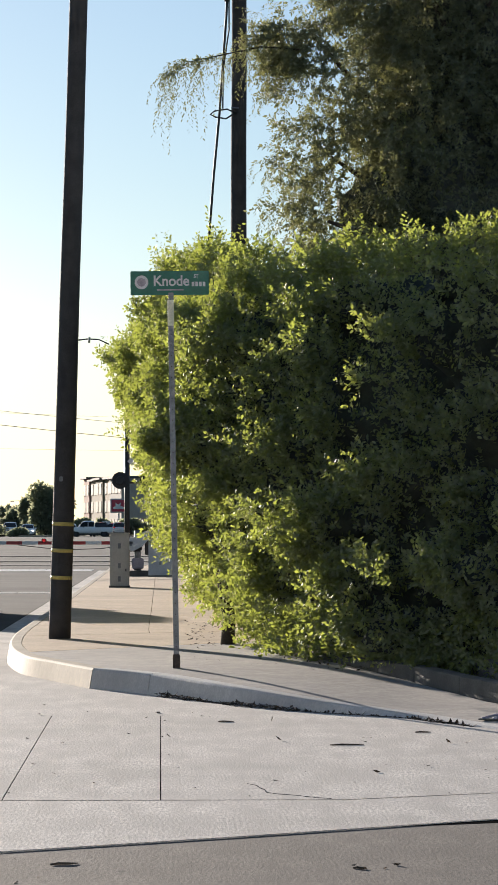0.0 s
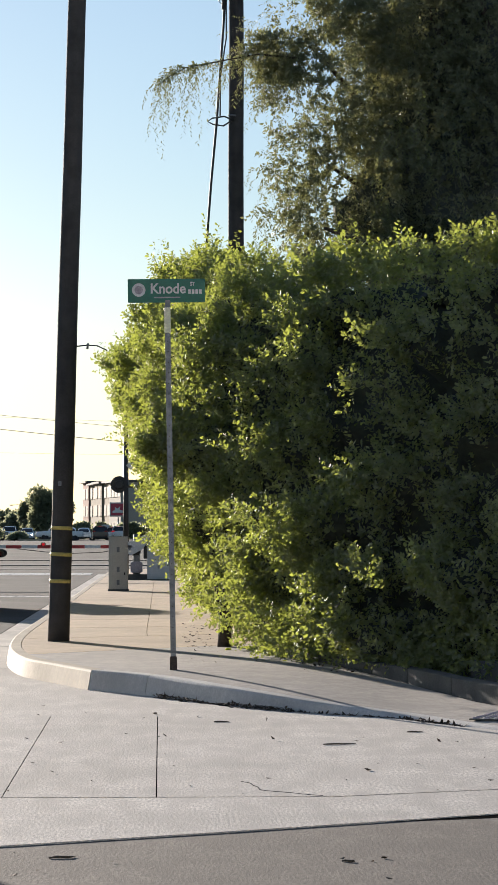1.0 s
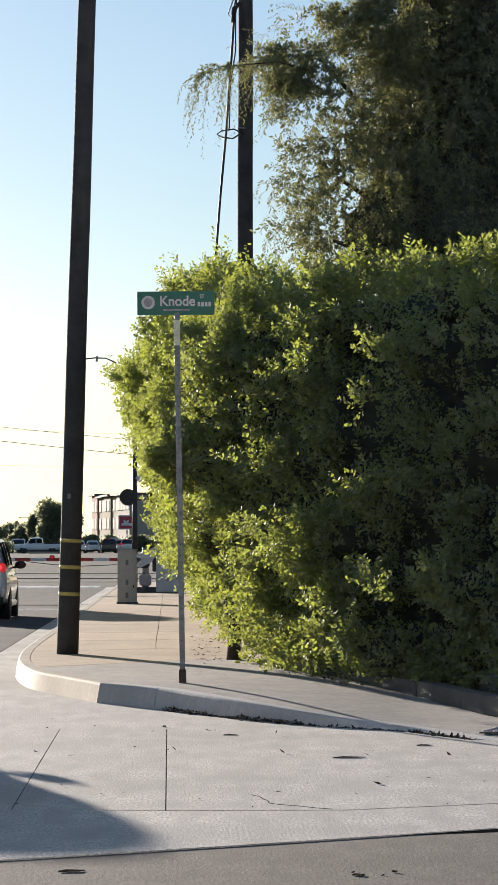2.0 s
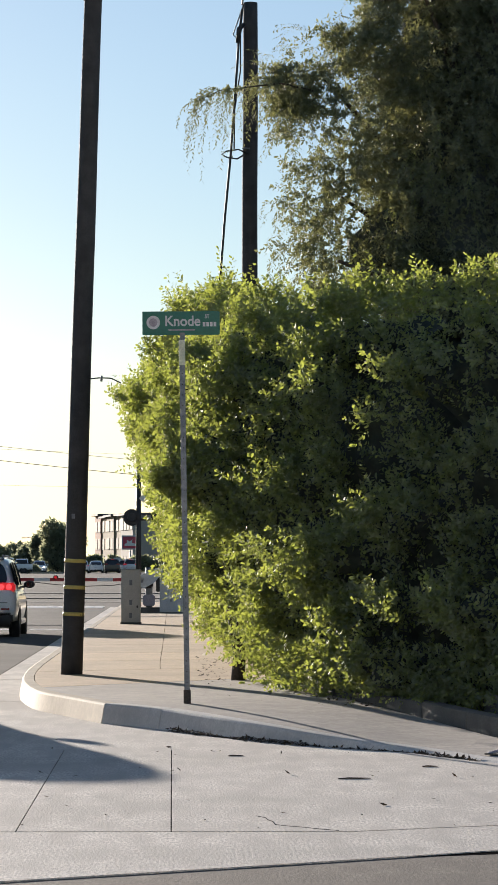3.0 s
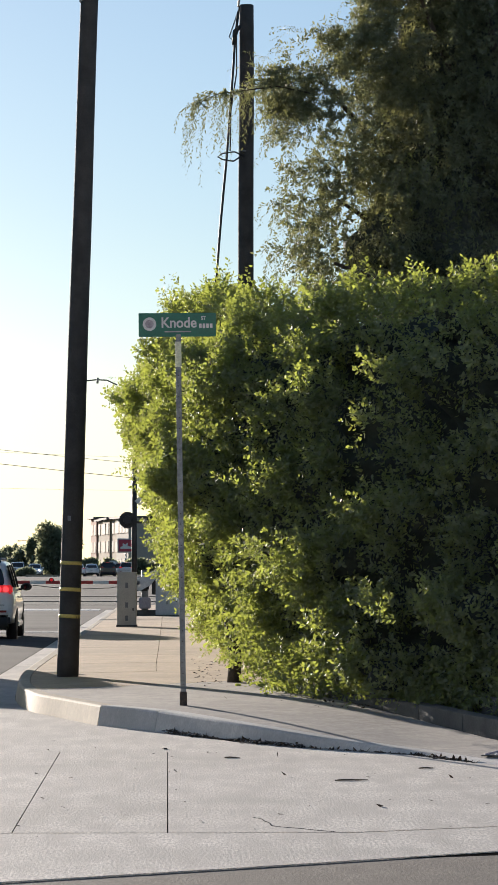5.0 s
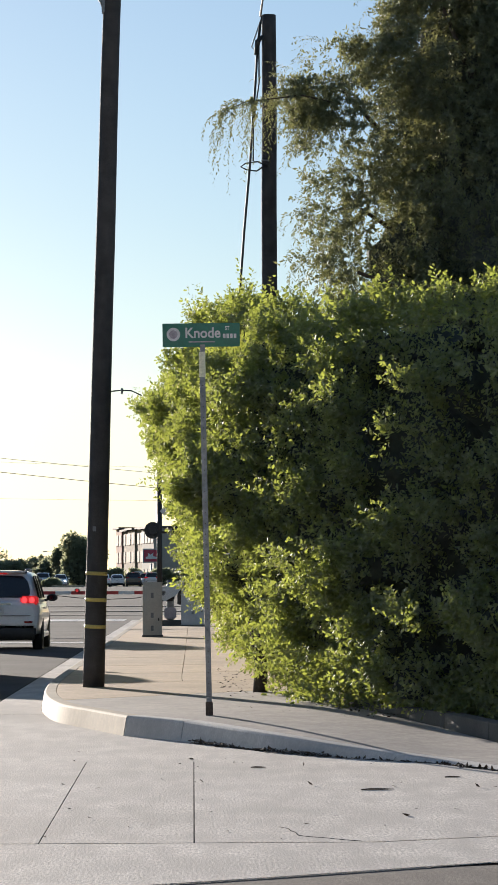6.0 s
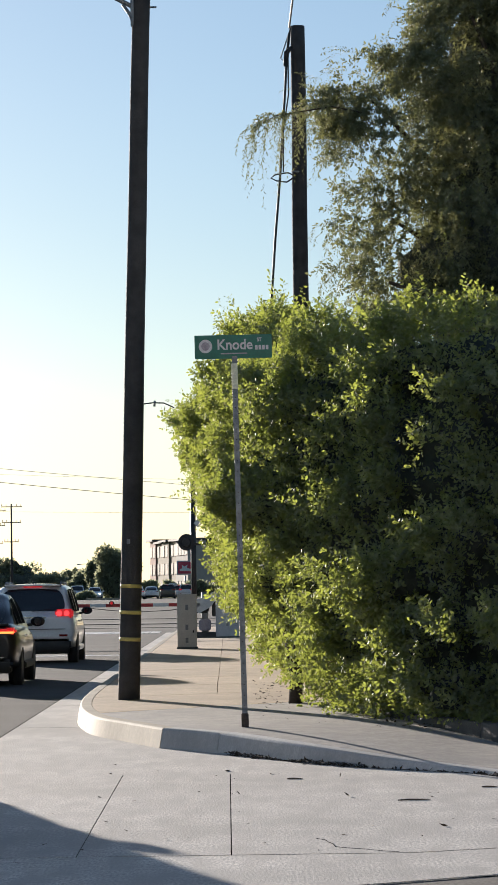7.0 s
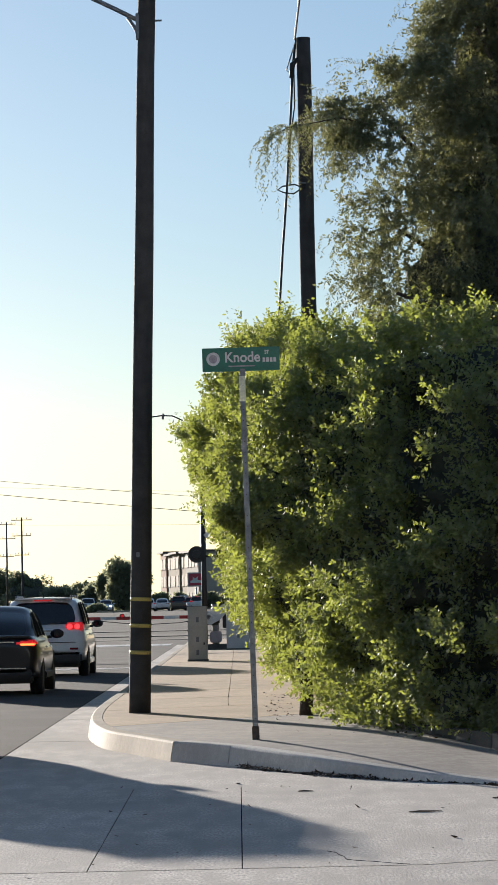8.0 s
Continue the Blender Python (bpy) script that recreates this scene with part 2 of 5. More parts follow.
def build_ground():
    ys = [-300, -60, 0, 30, 60, 80, 95, 110, 125, 140, 160, 180, 200, 220, 240, 260, 280, 300, 330, 400, 600, 1200, 3000]
    xs = [-2500, -300, -60, -20, -2.35, 8, 60, 300, 2500]
    v = [(x, y, rise(y) - 0.012) for y in ys for x in xs]
    n = len(xs)
    f = [(j * n + i, j * n + i + 1, (j + 1) * n + i + 1, (j + 1) * n + i) for j in range(len(ys) - 1) for i in range(n - 1)]
    tagged(raw("ground", v, f, ASPHALT_FAR), "worn grey asphalt ground running on to the horizon", "ground", kind="structure")
    side = [(-2.36, -40), (60, -40), (60, 16), (1.8, 16), (-2.36, 14.2)]
    road = part("road", extrude(side, -0.1, -0.008), ASPHALT)
    tagged(road, "dark asphalt side street with loose grit", "road", kind="structure")
    bed = part("joint_bed", extrude([(-2.37, 12.9), (1.71, 14.3), (9, 18.3), (9, 24), (3, 24), (-1, 30), (-1.5, 108), (-2.37, 108)], -0.09, -0.006), JOINT)
    tagged(bed, "dirt-filled bed under the concrete slabs", "ground", kind="structure")
    earth = part("verge", extrude([(1.2, 108), (1.2, 38), (1.22, 33), (1.26, 30.6), (1.4, 28.9), (1.7, 27.8), (2.05, 26.6), (2.34, 25.6), (2.6, 24.3), (3.0, 22.9), (4.2, 22.0), (60, 22.0), (60, 108)], -0.1, 0.17), DIRT)
    tagged(earth, "dry bare earth strip under the hedge", "ground", kind="structure")


KERB_FOOT = [(-1.85, 108), (-1.85, 70), (-1.85, 45), (-1.85, 36), (-1.72, 32), (-1.43, 29.3), (-1.04, 27.85), (-0.66, 26.5), (-0.12, 25.55),
             (0.55, 24.1), (1.25, 22.95), (1.92, 22.2), (2.5, 20.9), (3.4, 19.6), (4.8, 18.6)]
KERB_TOP = [0.19, 0.19, 0.19, 0.19, 0.19, 0.19, 0.19, 0.19, 0.185, 0.15, 0.09, 0.035, 0.012, 0.01, 0.01]
BACK = [(1.25, 108), (1.25, 70), (1.25, 45), (1.25, 37), (1.28, 34), (1.3, 32), (1.34, 30.6), (1.4, 29.4), (1.52, 28.4),
        (1.74, 27.4), (1.98, 26.5), (2.24, 25.6), (2.5, 24.2), (2.85, 22.7), (3.9, 21.6)]
BACK_TOP = [0.21, 0.21, 0.21, 0.21, 0.21, 0.21, 0.21, 0.205, 0.2, 0.18, 0.15, 0.11, 0.08, 0.06, 0.05]


CREASE = 7          # the kerb turns sharply at this point


def edge_samples():
    """Matching samples of the kerb's foot, its height, the back of the pavement and its height."""
    rows = [(*a, h, *b, hb) for a, h, b, hb in zip(KERB_FOOT, KERB_TOP, BACK, BACK_TOP)]
    out = []
    pts = np.array(rows)
    for i in range(len(pts) - 1):
        n = max(3, int(np.linalg.norm(pts[i + 1][:2] - pts[i][:2]) / 0.3))
        p0, p3 = pts[i if i == CREASE else max(i - 1, 0)], pts[i + 1 if i + 1 == CREASE else min(i + 2, len(pts) - 1)]
        for t in np.arange(n) / n:
            b, c = pts[i], pts[i + 1]
            m1 = (c - p0) / 2 * (np.linalg.norm(c[:2] - b[:2]) / max(np.linalg.norm((c - p0)[:2]) / 2, np.linalg.norm(c[:2] - b[:2])))
            m2 = (p3 - b) / 2 * (np.linalg.norm(c[:2] - b[:2]) / max(np.linalg.norm((p3 - b)[:2]) / 2, np.linalg.norm(c[:2] - b[:2])))
            out.append((2 * t**3 - 3 * t**2 + 1) * b + (t**3 - 2 * t**2 + t) * m1 + (-2 * t**3 + 3 * t**2) * c + (t**3 - t**2) * m2)
    out.append(pts[-1])
    return np.array(out)


EDGE = edge_samples()


def build_kerb():
    kerb = tagged(new("kerb"), "pale concrete kerb dropping to a ramp at the corner", "kerb", kind="structure")
    d = np.gradient(EDGE[:, :2], axis=0)
    d /= np.linalg.norm(d, axis=1)[:, None]
    inward = np.stack([-d[:, 1], d[:, 0]], 1)
    section = [(0.0, -0.08, 0), (0.0, 0.0, 0), (0.03, -0.022, 1), (0.038, -0.006, 1), (0.055, 0.0, 1), (0.165, 0.002, 1), (0.165, -0.08, 0)]
    run, cuts, at = np.r_[0, np.cumsum(np.linalg.norm(np.diff(EDGE[:, :2], axis=0), axis=1))], [], 0
    # joints at two known places on the corner, every three metres elsewhere
    marks = [int(np.argmin(np.linalg.norm(EDGE[:, :2] - p, axis=1))) for p in ((-0.66, 26.5), (-0.12, 25.55))]
    cuts = sorted({0, len(EDGE) - 1, *marks, *[int(np.argmin(abs(run - r))) for r in np.arange(3, run[-1], 3.0)
                  if min(abs(r - run[m]) for m in marks) > 1.6]})
    for a, b in zip(cuts, cuts[1:]):
        v, f = [], []
        rings = []
        for i in range(a, b + 1):
            shift = d[i] * (0.006 if i == a else -0.006 if i == b else 0)
            h = EDGE[i, 2]
            k = min(1.0, h / 0.12)
            rings.append([(*(EDGE[i, :2] + shift + inward[i] * off), (h + z * k) if top else z) for off, z, top in section])
        # one strip for the face, one for the rounded edge, one for the top: smooth along, crisp across
        for lo, hi in ((0, 1), (1, 2), (2, 4), (4, 5), (5, 6)):
            at, m = len(v), hi - lo + 1
            for r in rings:
                v += r[lo : hi + 1]
            f += [(at + i * m + k, at + i * m + k + 1, at + (i + 1) * m + k + 1, at + (i + 1) * m + k) for i in range(b - a) for k in range(m - 1)]
        for r in (rings[0], rings[-1][::-1]):
            f.append(tuple(range(len(v), len(v) + len(r))))
            v += r
        raw("kerb_stone", v, f, KERB if EDGE[a, 1] > 26.7 else KERB_LIFTED, kerb, True)
    return d, inward, run


def build_pavement(inward, run):
    pave = tagged(new("pavement"), "tan concrete pavement with scored joints and a few cracks", "pavement", kind="structure")
    inner = EDGE[:, :2] + inward * 0.172
    spots = [(-1.85, y) for y in (106, 100, 94, 88, 82, 76, 70, 64, 58, 52, 47, 42.5, 38.6, 34.6)] + [(-1.55, 30.2), (3.4, 19.6)]
    cuts = sorted({0, len(EDGE) - 1, *[int(np.argmin(np.linalg.norm(EDGE[:, :2] - p, axis=1))) for p in spots]})
    for a, b in zip(cuts, cuts[1:]):
        for lo, hi in (((0.0, 0.52), (0.5225, 1.0)) if EDGE[a, 1] > 37 else ((0.0, 1.0),)):
            v, f, m = [], [], 5
            for i in range(a, b + 1):
                ahead = (inner[min(i + 1, len(EDGE) - 1)] - inner[i]) if i == a else (inner[i - 1] - inner[i]) if i == b else inner[i] * 0
                gap = ahead / max(np.linalg.norm(ahead), 1e-6) * 0.02
                for k in range(m):
                    w = lo + (hi - lo) * k / (m - 1)
                    p = inner[i] * (1 - w) + EDGE[i, 3:5] * w + gap
                    v.append((p[0], p[1], EDGE[i, 2] * (1 - w) + EDGE[i, 5] * w))
            n = b - a + 1
            f = [(i * m + k, i * m + k + 1, (i + 1) * m + k + 1, (i + 1) * m + k) for i in range(n - 1) for k in range(m - 1)]
            low = [(x, y, z - 0.09) for x, y, z in v]
            rim = [k for k in range(m)] + [i * m + m - 1 for i in range(1, n)] + [(n - 1) * m + k for k in range(m - 2, -1, -1)] + [i * m for i in range(n - 2, 0, -1)]
            f += [(rim[k], rim[(k + 1) % len(rim)], rim[(k + 1) % len(rim)] + len(v), rim[k] + len(v)) for k in range(len(rim))]
            raw("paving_slab", v + low, f, PAVING if EDGE[a, 1] > 30.3 else PAVING_GREY, pave)


def build_apron():
    apron = tagged(new("apron"), "sunlit pale concrete gutter apron with dark joints and cracks", "concrete apron", kind="structure")
    foot = [tuple(p) for p in EDGE[:, :2]]

    low = EDGE[EDGE[:, 1] < 33]

    def foot_at(x):
        return (x, float(np.interp(x, low[:, 0], low[:, 1])) - 0.004)

    def foot_between(x0, x1):
        return [foot_at(x0), *[(x, y - 0.004) for x, y in foot if x0 < x < x1 and y < 33], foot_at(x1)]

    g, wide = 0.0035, 0.02
    front = [(-2.35, 12.15), (-0.73, 13.02), (0.42, 13.66), (1.71, 14.43), (5, 16.4), (5, 17.2), (2.6, 16.15), (1.02, 15.47 - wide), (-2.35, 15.47 - wide)]
    cut = 22.6                      # the long joints stop here
    panel = [(-0.86 + g, 15.47 + wide), (-g, 15.47 + wide), (-g, cut), (-0.86 + g, cut)]
    end = float(np.interp(-cut, -low[:, 1], low[:, 0]))
    right = [(g, 15.47 + wide), (1.0, 15.47 + wide), (2.58, 16.17), (4.9, 17.3), (4.9, 18.4), *foot_between(end, 4.6)[::-1], (g, cut)]
    left = [(-2.345, 15.47 + wide), (-0.86 - g, 15.47 + wide), (-0.86 - g, cut), (-2.345, cut)]
    main = EDGE[::-1][EDGE[::-1][:, 1] > 25]          # the kerb's foot by distance up the road

    def foot_up(y0, y1):
        ys = [y0, *[y for y in main[:, 1] if y0 + 0.05 < y < y1 - 0.05], y1]
        return [(float(np.interp(y, main[:, 1], main[:, 0])) - 0.004, y) for y in ys]

    upper = [(-2.345, cut + 0.001), (end, cut + 0.001), *[p for p in foot_between(-1.3, end)[::-1][1:-1] if p[1] < 28.0], *foot_up(28.0, 31.0), (-2.345, 31.0)]
    for poly in (front, panel, right, left, upper):
        part("slab", extrude(poly, -0.08, 0.0), CONCRETE, apron)
    y = 31.05
    while y < 106:
        y1 = min(y + 6.1, 107.9)
        part("slab", extrude([(-2.345, y), *foot_up(y, y1), (-2.345, y1)], -0.08, 0.0), CONCRETE, apron)
        y = y1 + 0.05


def build_bounce_walls():
    """Unseen plain walls behind the camera, both roadsides, added to bounce light into shade."""
    for k, (x0, x1, y, h, m) in enumerate(((1.0, 34, -15, 10.5, BOUNCE_PALE), (35, 80, -13, 11.5, BOUNCE_PALE), (-70, -18, -14, 10.5, BOUNCE_PALE))):
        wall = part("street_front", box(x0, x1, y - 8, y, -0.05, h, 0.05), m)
        tagged(wall, "plain pale unseen wall added across the side street to bounce light", "building", kind="structure")
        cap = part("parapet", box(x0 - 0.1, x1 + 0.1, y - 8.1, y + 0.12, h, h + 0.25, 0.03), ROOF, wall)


def build_markings():
    for y0, y1, x0, x1, label in ((106.5, 111.0, -16, -2.6, "white stop line across the road"), (68.3, 69.2, -16, -2.6, "thin worn white line across the road")):
        bm = bmesh.new()
        x = x0
        while x < x1:
            w = min(random.uniform(0.7, 1.5), x1 - x)
            join(bm, extrude([(x, y0), (x + w, y0), (x + w, y1), (x, y1)], rise(y0) - 0.012, rise(y1) - 0.007))
            x += w + 0.03
        tagged(part("road_line", bm, PAINT), label, "road marking", kind="structure")
    # dark strips laid over the far asphalt in place of tree shadows
    for y0, y1 in ((122, 126), (133, 141), (152, 158)):
        strip = extrude([(-40, y0), (30, y0), (30, y1), (-40, y1)], rise(y0) - 0.1, rise(y1) - 0.004)
        tagged(part("crossing_panel", strip, SHADE_STRIP), "dark strip across the road standing for tree shadow", "crossing panel", kind="structure")


def build_low_wall():
    """An edging strip behind the pavement, and a low block wall standing back from it under the hedge."""
    pts = [(1.56, 28.3), (1.78, 27.42), (2.02, 26.52), (2.28, 25.62), (2.54, 24.22), (2.9, 22.72), (3.95, 21.65)]
    tops = [0.25, 0.25, 0.25, 0.245, 0.225, 0.205, 0.2]
    edging = tagged(new("edging"), "weathered concrete edging strip behind the pavement", "edging", kind="structure")
    for (a, b), (za, zb) in zip(zip(pts, pts[1:]), zip(tops, tops[1:])):
        d = (Vector(b) - Vector(a)).normalized()
        a, b, n = Vector(a) + d * 0.006, Vector(b) - d * 0.006, Vector((-d.y, d.x)) * 0.16
        bm = extrude([tuple(a), tuple(b), tuple(b + n), tuple(a + n)], 0.0, za)
        for v in bm.verts:
            if v.co.z > 0.1 and (v.co.xy - b).length < (v.co.xy - a).length:
                v.co.z = zb
        bmesh.ops.bevel(bm, geom=bm.edges[:], offset=0.008, segments=1, affect="EDGES")
        part("edging_block", bm, WALL, edging)
    back = tagged(new("low_wall"), "low dark block wall half hidden under the hedge", "low wall", kind="structure")
    for a, b in zip(pts[2:], pts[3:]):
        d = (Vector(b) - Vector(a)).normalized()
        n = Vector((-d.y, d.x))
        p, r = Vector(a) + d * 0.004 + n * 0.42, Vector(b) - d * 0.004 + n * 0.42
        part("block", extrude([tuple(p), tuple(r), tuple(r + n * 0.15), tuple(p + n * 0.15)], 0.1, 0.34), WALL, back)


def build_domes():
    mat_thing = thing("tactile_plate", (2.72, 21.55, 0.028), "worn dark tactile plate with raised domes on the ramp", "tactile paving", rz=-20)
    part("plate", box(-0.3, 0.9, -0.1, 0.75, 0, 0.012, 0.003), WALL, mat_thing)
    bm = bmesh.new()
    for i in range(14):
        for j in range(10):
            tmp = bmesh.new()
            bmesh.ops.create_cone(tmp, segments=8, radius1=0.026, radius2=0.014, depth=0.012, cap_ends=True)
            bmesh.ops.translate(tmp, vec=(-0.26 + i * 0.085, -0.06 + j * 0.085, 0.018), verts=tmp.verts)
            join(bm, tmp)
    tagged(part("dome_field", bm, PALE_GREY, mat_thing), kind="stuff")


# ---- foliage ----
def leaf_mesh(name, base, way, side, length, width, material, parent, full=False):
    """One mesh of many folded leaves, each with its own place, direction and size; full ones are blunt, the rest pointed."""
    n = len(base)
    up = np.cross(way, side)

    def at(along_it, across):
        return base + way * (length * along_it)[:, None] + side * (width * across)[:, None] + up * (width * abs(across) * 0.36)[:, None]

    if full:
        ring = [base, at(0.30, 0.40), at(0.70, 0.46), at(1.0, 0.0), at(0.70, -0.46), at(0.30, -0.40)]
        faces, m = [0, 1, 2, 3, 0, 3, 4, 5], 4
    else:
        ring = [base, at(0.45, 0.5), at(1.0, 0.0), at(0.45, -0.5)]
        faces, m = [0, 1, 2, 0, 2, 3], 3
    me = bpy.data.meshes.new(name)
    me.vertices.add(len(ring) * n)
    me.vertices.foreach_set("co", np.stack(ring, 1).ravel())
    me.loops.add(2 * m * n)
    me.loops.foreach_set("vertex_index", ((np.arange(n) * len(ring))[:, None] + np.array(faces)).ravel())
    me.polygons.add(2 * n)
    me.polygons.foreach_set("loop_start", np.arange(2 * n) * m)
    me.polygons.foreach_set("loop_total", np.full(2 * n, m))
    me.update(calc_edges=True)
    me.materials.append(material)
    ob = new(name, me)
    ob.parent = parent
    return tagged(ob, kind="stuff")


def unit(v):
    return v / np.maximum(np.linalg.norm(v, axis=-1, keepdims=True), 1e-9)


def leaves_on(stems, ways, rng, per, reach, size, slim=0.5):
    """Leaves set round short stems: base points, directions, sides, lengths, widths."""
    n = len(stems)
    s = np.repeat(stems, per, 0)
    w = np.repeat(ways, per, 0)
    t = np.tile(np.linspace(0.12, 1.0, per), n) * np.repeat(reach, per)
    spin = unit(np.cross(w, rng.normal(size=w.shape)))
    base = s + w * t[:, None] + spin * 0.004
    way = unit(w * rng.uniform(0.25, 0.9, (len(w), 1)) + spin + rng.normal(size=w.shape) * 0.25)
    side = unit(np.cross(way, w + rng.normal(size=w.shape) * 0.5))
    length = rng.uniform(0.7, 1.25, len(w)) * size
    return base, way, side, length, length * slim * rng.uniform(0.8, 1.2, len(w))


HEDGE_LINE = [(0.66, 76), (0.42, 62), (0.06, 48), (-0.17, 40), (-0.16, 36), (0.06, 33.0), (0.47, 30.4), (0.99, 28.85), (1.66, 27.35), (2.36, 26.1), (3.3, 24.8), (5.0, 23.7)]


def hedge_at(line, normal, top, tuck, u, h, lift):
    """A place on the hedge's skin: u along it, h from 0 (foot) to 1 (crest) to 1.35 (back over the crest); lift outward."""
    i = np.clip(u * (len(line) - 1), 0, len(line) - 1.001)
    k, w = i.astype(int), (i % 1)[:, None]
    p = line[k] * (1 - w) + line[k + 1] * w
    nrm = unit(normal[k] * (1 - w) + normal[k + 1] * w)
    crest = top[k] * (1 - w[:, 0]) + top[k + 1] * w[:, 0]
    deep = tuck[k] * (1 - w[:, 0]) + tuck[k + 1] * w[:, 0]
    hh = np.minimum(h, 1.0)
    inset = deep * np.interp(hh, [0, 0.17, 0.3, 0.55, 0.68, 0.8, 0.9, 1.0], [1.0, 0.60, 0.42, 0.16, 0.0, 0.06, 0.20, 0.34])
    inset = inset + np.maximum(h - 1, 0) * 5.0
    z = 0.2 + hh * (crest - 0.2) + np.maximum(h - 1, 0) * 0.2
    out = np.concatenate([nrm * np.where(h > 1, 0.1, 1.0)[:, None], np.where(h > 0.93, 0.8, 0.1)[:, None]], 1)
    q = np.concatenate([p - nrm * inset[:, None], z[:, None]], 1)
    return q + unit(out) * lift[:, None], unit(out)


def lumps(q, size, seed):
    return np.array([noise.noise(Vector((x / size + seed, y / size, z / size))) for x, y, z in q])


def build_hedge():
    rng = np.random.default_rng(4)
    hedge = thing("hedge", (0, 0, 0), "tall dense unclipped green hedge growing beside the pavement", "hedge")
    line = along(HEDGE_LINE, 0.4)
    d = unit(np.gradient(line, axis=0))
    normal = np.stack([d[:, 1], -d[:, 0]], 1)       # towards the street
    top = np.interp(-line[:, 1], [-76, -40, -35, -31, -28, -25, -22], [4.1, 4.66, 4.62, 4.16, 3.90, 4.08, 4.4])
    tuck = np.interp(-line[:, 1], [-76, -34, -31, -27.5, -26.5, -22], [1.42, 1.47, 0.95, 0.5, 0.05, -0.2])
    run = np.r_[0, np.cumsum(np.linalg.norm(np.diff(line, axis=0), axis=1))]
    at_y = lambda y: float(np.interp(-y, -line[:, 1], run)) / run[-1]

    def skin(u, h, extra=0.0):
        q, out = hedge_at(line, normal, top, tuck, u, h, np.zeros(len(u)))
        lift = 0.55 * lumps(q * np.array([1, 0.5, 1]), 0.85, 3.0) + 0.62 * lumps(q * np.array([1, 0.7, 1]), 0.40, 9.0)
        lift = lift * np.interp(h, [0.82, 1.0], [1.0, 0.55]) + extra
        return q + out * lift[:, None], out, lift

    # dark inner body: the shade between the leaves is put into its colour
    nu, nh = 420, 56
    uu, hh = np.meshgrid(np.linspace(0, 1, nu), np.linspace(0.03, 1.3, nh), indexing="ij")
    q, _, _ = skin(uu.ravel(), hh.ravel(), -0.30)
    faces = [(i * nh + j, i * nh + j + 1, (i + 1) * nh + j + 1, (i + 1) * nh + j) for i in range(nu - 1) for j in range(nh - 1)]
    raw("inner_growth", q.tolist(), faces, HEDGE_SHADE, hedge, True)

    def clump(name, u0, u1, count, per, size, reach, out_w=0.75):
        u = rng.uniform(u0, u1, count)
        h = rng.uniform(0.0, 1.12, count) ** 0.95
        q, out, lift = skin(u, h)
        depth = rng.uniform(-0.16, 0.05, count)
        q = q + out * depth[:, None]
        way = unit(out * out_w + np.array([0, 0, 0.55]) + rng.normal(size=out.shape) * 0.45)
        keep = (rng.uniform(size=count) < np.clip(0.42 + lift * 3.6, 0.04, 1)) & ((h > 0.06) | (rng.uniform(size=count) < 0.4))
        lv = leaves_on(q[keep], way[keep], rng, per, rng.uniform(*reach, keep.sum()), size)
        leaf_mesh(name, *lv, LEAF, hedge, u1 == 1.0)

    clump("foliage", at_y(36.5), 1.0, 21000, 14, 0.051, (0.12, 0.30))
    clump("foliage", at_y(47), at_y(36.5), 6500, 14, 0.062, (0.14, 0.36))
    clump("foliage", 0.0, at_y(47), 8000, 11, 0.075, (0.18, 0.42))
    # long shoots that break the outline
    u = rng.uniform(at_y(60), 1.0, 520)
    h = rng.choice([1.0, 0.98, 1.04, 0.7, 0.62, 0.85, 0.5], 520) + rng.normal(size=520) * 0.03
    q, out, _ = skin(u, h)
    way = unit(out * 0.7 + np.array([0, 0, 0.8]) + rng.normal(size=out.shape) * 0.3)
    leaf_mesh("shoot_growth", *leaves_on(q, way, rng, 20, rng.uniform(0.25, 0.55, 520), 0.052), LEAF, hedge, True)
    # groups of young shoots standing proud of the corner's face, some far enough out to catch the sun
    n, each = 270, 12
    u = np.repeat(at_y(36) + (0.97 - at_y(36)) * rng.uniform(0, 1, n) ** 0.85, each) + rng.normal(size=n * each) * 0.0022
    h = np.clip(np.repeat(rng.uniform(0.05, 1.02, n), each) + rng.normal(size=n * each) * 0.026, 0.04, 1.1)
    proud = (np.repeat(rng.uniform(0, 1, n) ** 2.2 * 0.72, each) + rng.normal(size=n * each) * 0.04) * np.interp(h, [0.8, 1.0], [1.0, 0.25]) * np.interp(u, [at_y(31.0), at_y(28.2)], [0.05, 1.0])
    q, out, _ = skin(np.clip(u, 0, 1), h, proud)
    way = unit(out * 0.75 + np.array([0, 0, 0.6]) + rng.normal(size=out.shape) * 0.4)
    leaf_mesh("young_growth", *leaves_on(q, way, rng, 18, rng.uniform(0.14, 0.30, n * each), 0.049), LEAF, hedge, True)
    # low growth at the corner's foot
    foot = np.array([(1.0, 30.6, 0.5), (1.2, 29.6, 0.42), (1.35, 28.8, 0.34), (1.5, 28.2, 0.28), (1.05, 30.0, 0.75), (0.85, 31.4, 0.8)])
    q = np.repeat(foot, 60, 0) + rng.normal(size=(360, 3)) * np.array([0.14, 0.3, 0.15])
    q[:, 2] = np.maximum(q[:, 2], 0.24)
    way = unit(np.array([-0.5, -0.5, 0.35]) + rng.normal(size=q.shape) * 0.5)
    leaf_mesh("low_growth", *leaves_on(q, way, rng, 12, rng.uniform(0.12, 0.3, 360), 0.052), LEAF, hedge, True)
    # shoots that hang over the edging strip
    t = rng.uniform(0, 1, 42)
    spot = np.stack([1.78 + 1.35 * t, 27.7 - 3.3 * t, rng.uniform(0.26, 0.75, 42)], 1)
